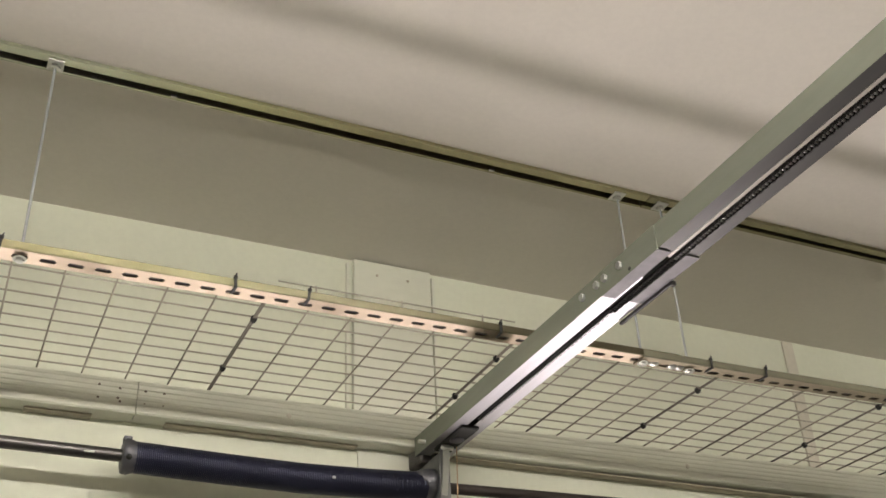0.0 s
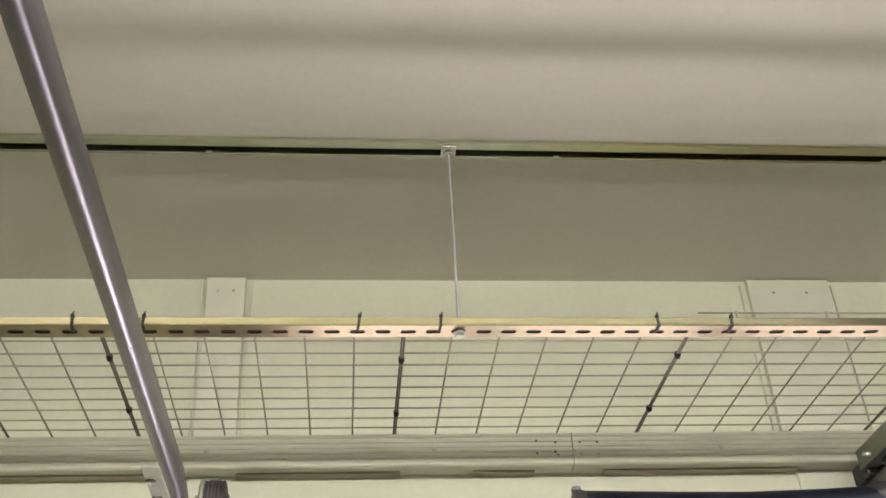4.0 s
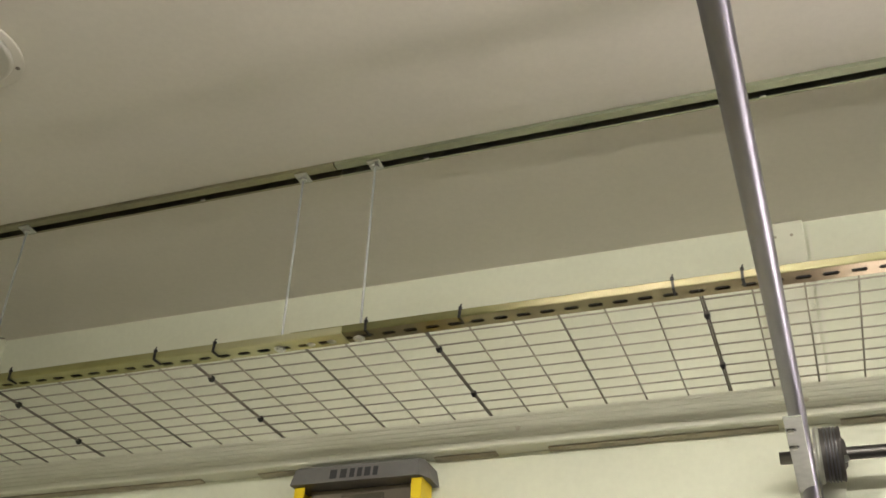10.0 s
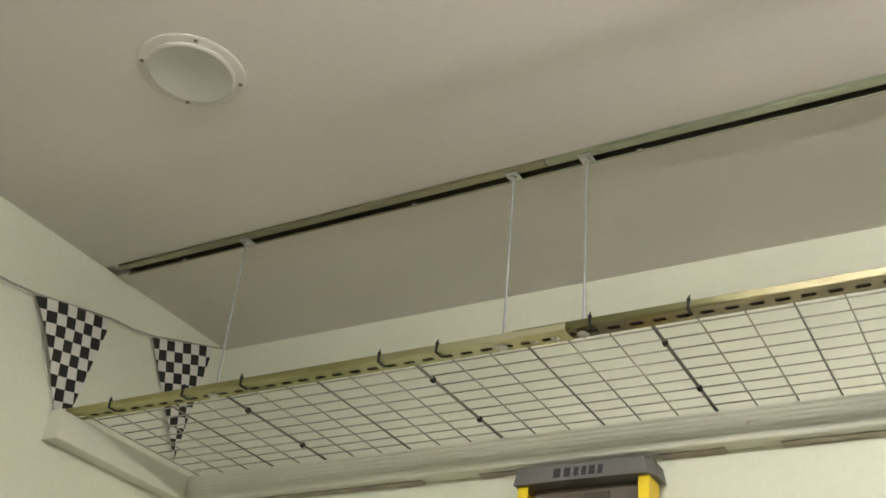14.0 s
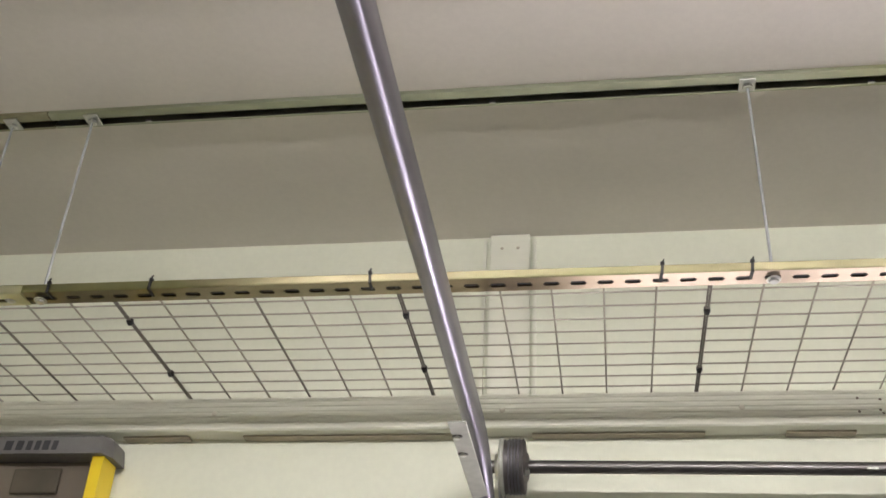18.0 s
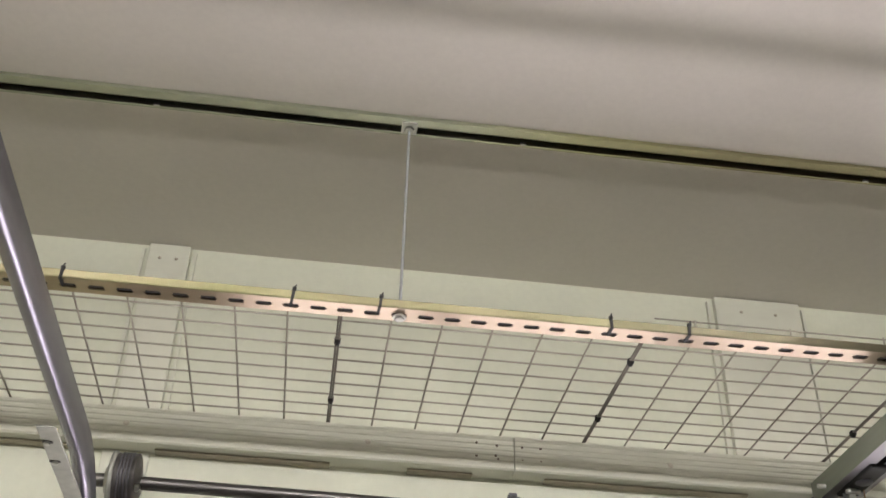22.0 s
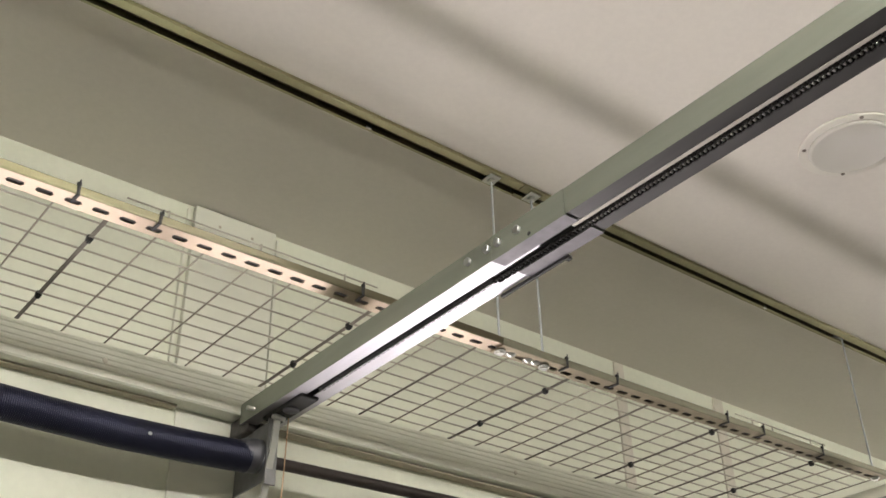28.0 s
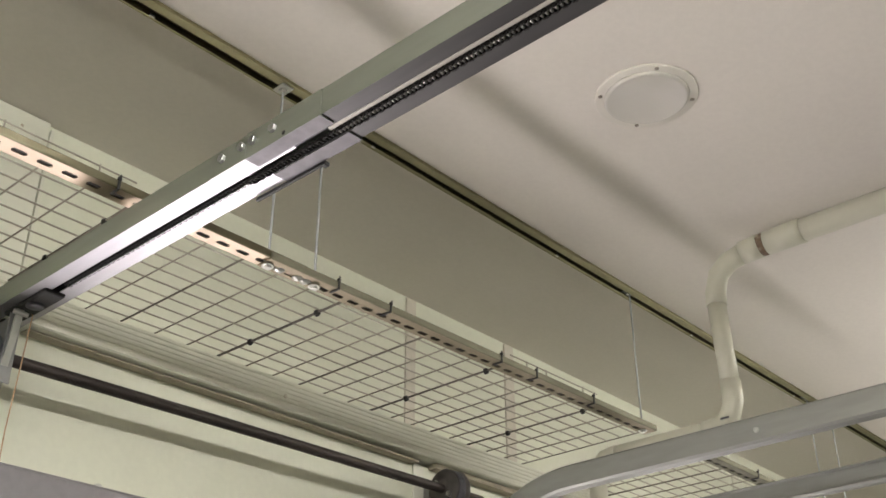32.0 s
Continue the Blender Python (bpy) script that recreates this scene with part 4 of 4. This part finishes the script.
# Third fitting is an added fill that brightens the right end of the shelf
for x, lamp_y in ((-0.05, -1.42), (1.20, -1.42), (3.75, -1.10)):
    fitting = thing("fluorescent_fitting", "unseen white twin tube fluorescent fitting hung under the ceiling", "ceiling light", group="fluorescent fittings", place=(x, lamp_y, 0))
    part("housing", Shape().loft([[(xx, y, z) for y, z in ((-0.06, LAMP_Z + 0.062), (-0.06, LAMP_Z + 0.046), (-0.03, LAMP_Z + 0.021), (0.03, LAMP_Z + 0.021), (0.06, LAMP_Z + 0.046), (0.06, LAMP_Z + 0.062))] for xx in (-0.61, 0.61)]), LAMPWHITE, fitting)
    for e in (-0.45, 0.45):
        part("hanger", Shape().tube([(e, 0, LAMP_Z + 0.060), (e, 0, CEIL_Z)], 0.004, 8), ZINC, fitting)
    for y in (-0.045, 0.045):
        part("tube", Shape().tube([(-0.585, y, LAMP_Z), (0.585, y, LAMP_Z)], 0.013, 12), GLOW, fitting)
        for e in (-0.598, 0.598):
            part("tube_holder", Shape().box(e - 0.012, e + 0.012, y - 0.014, y + 0.014, LAMP_Z - 0.016, LAMP_Z + 0.048, 0.003), LAMPWHITE, fitting)


def blank_plate(x, y, r, label):
    ob = thing("ceiling_blank_plate", label, "cover plate", group="ceiling cover plates", place=(x, y, CEIL_Z))
    part("flange", Shape().lathe((0, 0, 0), (0, 0, -1), [(0, r), (0.003, r - 0.0003), (0.0042, r - 0.002), (0.0042, 0.001)], 56), PLATE, ob)
    part("raised_cover", Shape().lathe((0, 0, -0.0042), (0, 0, -1), [(0, r - 0.0165), (0.0035, r - 0.0180), (0.0058, r - 0.0205), (0.0060, r - 0.0235), (0.0046, r - 0.0262), (0.0044, 0.001)], 56), COVER, ob, "satin grey-white raised cover")
    for k in range(4):
        a = radians(45 + 90 * k)
        part("screw", Shape().lathe(((r - 0.0090) * math.cos(a), (r - 0.0090) * math.sin(a), -0.0035), (0, 0, -1), [(0, 0.0042), (0.002, 0.004), (0.003, 0.0015)], 12), TINYSCREW, ob)
    return ob


blank_plate(-1.1225, -0.489, 0.096, "round white blank plate screwed to the ceiling")
blank_plate(2.106, -0.477, 0.096, "round white blank plate on the ceiling beside a pipe")


def drain_pipe():
    ob = thing("pvc_pipe", "cream painted PVC pipe running along the ceiling and down", "pipe")
    x, r, wide = 2.708, 0.0212, 0.0262
    zc = CEIL_Z - 0.037
    part("ceiling_run", Shape().tube([(x, BACK_Y, zc), (x, -0.44, zc)], wide, 24), PVC, ob)
    part("coupling", Shape().tube([(x, -0.492, zc), (x, -0.406, zc)], wide + 0.0022, 24), PVC, ob)
    part("coupling", Shape().tube([(x, -0.390, zc), (x, -0.345, zc - 0.003)], wide + 0.0012, 24), PVC, ob)
    part("primer_stain", Shape().tube([(x, -0.4065, zc), (x, -0.3895, zc)], wide + 0.0006, 24), STAIN, ob, "brown primer stain at the pipe joint")
    bend = [(x, -0.346, zc - 0.003), (x, -0.308, zc - 0.012), (x, -0.278, zc - 0.036), (x, -0.265, zc - 0.078), (x, -0.263, zc - 0.11)]
    part("upper_elbow", Shape().tube(bend, r + 0.0026, 24), PVC, ob)
    part("drop", Shape().tube([(x, -0.263, zc - 0.10), (x, -0.270, 2.75)], r, 24), PVC, ob)
    low = [(x, -0.269, 2.785), (x, -0.270, 2.739), (x, -0.260, 2.709), (x, -0.240, 2.691), (x, -0.197, 2.686)]
    part("lower_elbow", Shape().tube(low, r + 0.0018, 24), PVC, ob)
    part("cross_run", Shape().tube([(x, -0.207, 2.686), (x, 0.043, 2.686)], r, 24), PVC, ob)
    part("end_elbow", Shape().tube([(x, 0.033, 2.686), (x, 0.068, 2.682), (x, 0.088, 2.664), (x, 0.095, 2.63)], r + 0.0018, 24), PVC, ob)
    part("down_pipe", Shape().tube([(x, 0.095, 2.64), (x, 0.095, FLOOR_Z)], r, 20), PVC, ob)
    for y in (-1.6, -3.2, -4.8):
        part("pipe_strap", Shape().box(x - 0.031, x + 0.031, y, y + 0.02, zc + 0.012, CEIL_Z, 0.002), ZINC, ob)
    part("elbow_mark", Shape().box(x - 0.026, x - 0.0235, -0.267, -0.247, 2.694, 2.698), CAST, ob)
    return ob


drain_pipe()

# ---- the stepladder ----


def stepladder():
    ob = thing("stepladder", "yellow fibreglass stepladder with grey top, folded against the wall", "stepladder")
    x0, x1, zt = -0.846, -0.586, 2.653
    cap = Shape()
    secs = []
    for z, grow in ((zt - 0.038, 0.006), (zt - 0.006, 0.0), (zt, -0.005)):
        secs.append([(x0 - grow, 0.325 - grow, z), (x1 + grow, 0.325 - grow, z), (x1 + grow + 0.012, 0.345, z), (x1 + grow + 0.012, 0.396, z), (x0 - grow, 0.396, z)])
    cap.loft(secs)
    part("top_cap", cap, LADDERCAP, ob, "grey moulded top cap")
    for i, (a, w) in enumerate(((0.0, 0.018), (0.022, 0.016), (0.042, 0.012), (0.058, 0.012), (0.073, 0.015), (0.091, 0.012))):
        cx = x0 + 0.078 + a
        face = lambda z: 0.325 - 0.006 * (zt - 0.006 - z) / 0.032
        part("maker_mark", Shape().loft([[(cx, face(z) - 0.0012, z), (cx + w * 0.8, face(z) - 0.0012, z), (cx + w * 0.8, face(z) + 0.001, z), (cx, face(z) + 0.001, z)] for z in (zt - 0.031, zt - 0.012)]), PRINT, ob)
    for xa, side in ((x0 - 0.001, 1), (x1 + 0.006, -1)):
        section = ((0, 0.332), (0.021, 0.332), (0.021, 0.335), (0.004, 0.335), (0.004, 0.384), (0.021, 0.384), (0.021, 0.387), (0, 0.387))
        part("front_rail", Shape().loft([[(xa + side * a, b, z) for a, b in section] for z in (FLOOR_Z, zt - 0.0385)]), LADDERYELLOW, ob)
        part("rear_rail", Shape().box(min(xa + side * 0.005, xa + side * 0.030), max(xa + side * 0.005, xa + side * 0.030), 0.3875, 0.396, FLOOR_Z, zt - 0.05, 0.002), LADDERYELLOW, ob)
    for k in range(1, 8):
        z = zt - 0.305 * k
        part("step", Shape().box(x0 + 0.004, x1 + 0.001, 0.337, 0.382, z, z + 0.02, 0.003), ZINC, ob)
    part("spreader_block", Shape().box(x0 + 0.022, x1 - 0.016, 0.360, 0.378, zt - 0.11, zt - 0.0385, 0.002), WOOD, ob)
    part("pinch_guard", Shape().box(x0 + 0.090, x1 - 0.080, 0.352, 0.3599, zt - 0.10, zt - 0.052, 0.003), BROWNBLOCK, ob, "brown moulded block under the top")
    return ob


stepladder()

# ---- pennants ----


def pennant(y0, z0, y1, z1, tip, droop):
    """A chequered cloth triangle that hangs from (y0, z0)-(y1, z1) on the side wall, cut into its squares."""
    ob = new("pennant")
    ob.parent = bunting
    a, b, c = Vector((y0, z0)), Vector((y1, z1)), Vector(tip)
    nu, nv = 8, 11
    white, black = Shape(), Shape()
    u = (b - a)
    down = (c - (a + b) / 2)
    size = 1.0 / nu

    def inside(p, q):
        return min(p, 1 - p) >= q / 2 - 1e-9

    sub = 3
    for j in range(nv * sub):
        q0, q1 = j / (nv * sub), (j + 1) / (nv * sub)
        for i in range(nu):
            pa, pb = i / nu, (i + 1) / nu
            quad = []
            for p, q in ((pa, q0), (pb, q0), (pb, q1), (pa, q1)):
                p = min(max(p, q / 2), 1 - q / 2)
                w = a + u * p + down * q
                quad.append((LEFT_X + 0.012 + droop * math.sin(p * 5 + q * 3) * 0.006 + 0.004 * math.sin(q * 4 + p * 2), w.x, w.y))
            if (Vector(quad[0]) - Vector(quad[1])).length < 1e-4 and (Vector(quad[2]) - Vector(quad[3])).length < 1e-4:
                continue
            back = [(x - 0.0008, y, z) for x, y, z in quad]
            s = black if (i + j // sub) % 2 == 0 else white
            s.add(quad + back, [(0, 1, 2, 3), (7, 6, 5, 4), (0, 4, 5, 1), (2, 6, 7, 3), (1, 5, 6, 2), (3, 7, 4, 0)])
    part("white_cloth", white, FLAGWHITE, ob)
    part("black_chequer", black, FLAGBLACK, ob)
    return ob


bunting = thing("bunting", "string of black and white chequered pennants on the side wall", "bunting")
part("cord", Shape().tube([(LEFT_X + 0.014, *p) for p in ((-1.0, 3.01), (-0.55, 2.956), (-0.335, 2.941), (-0.257, 2.945), (-0.186, 2.955), (0.032, 3.004), (0.097, 3.010), (0.165, 3.026), (0.367, 3.093), (0.410, 3.110))], 0.0025, 6), CORD, bunting, "thin grey cord")
pennant(-0.186, 2.952, 0.032, 3.002, (-0.012, 2.690), 1.0)
pennant(0.165, 3.023, 0.367, 3.090, (0.327, 2.766), -0.8)
pennant(-0.55, 2.965, -0.335, 2.950, (-0.44, 2.640), 0.6)
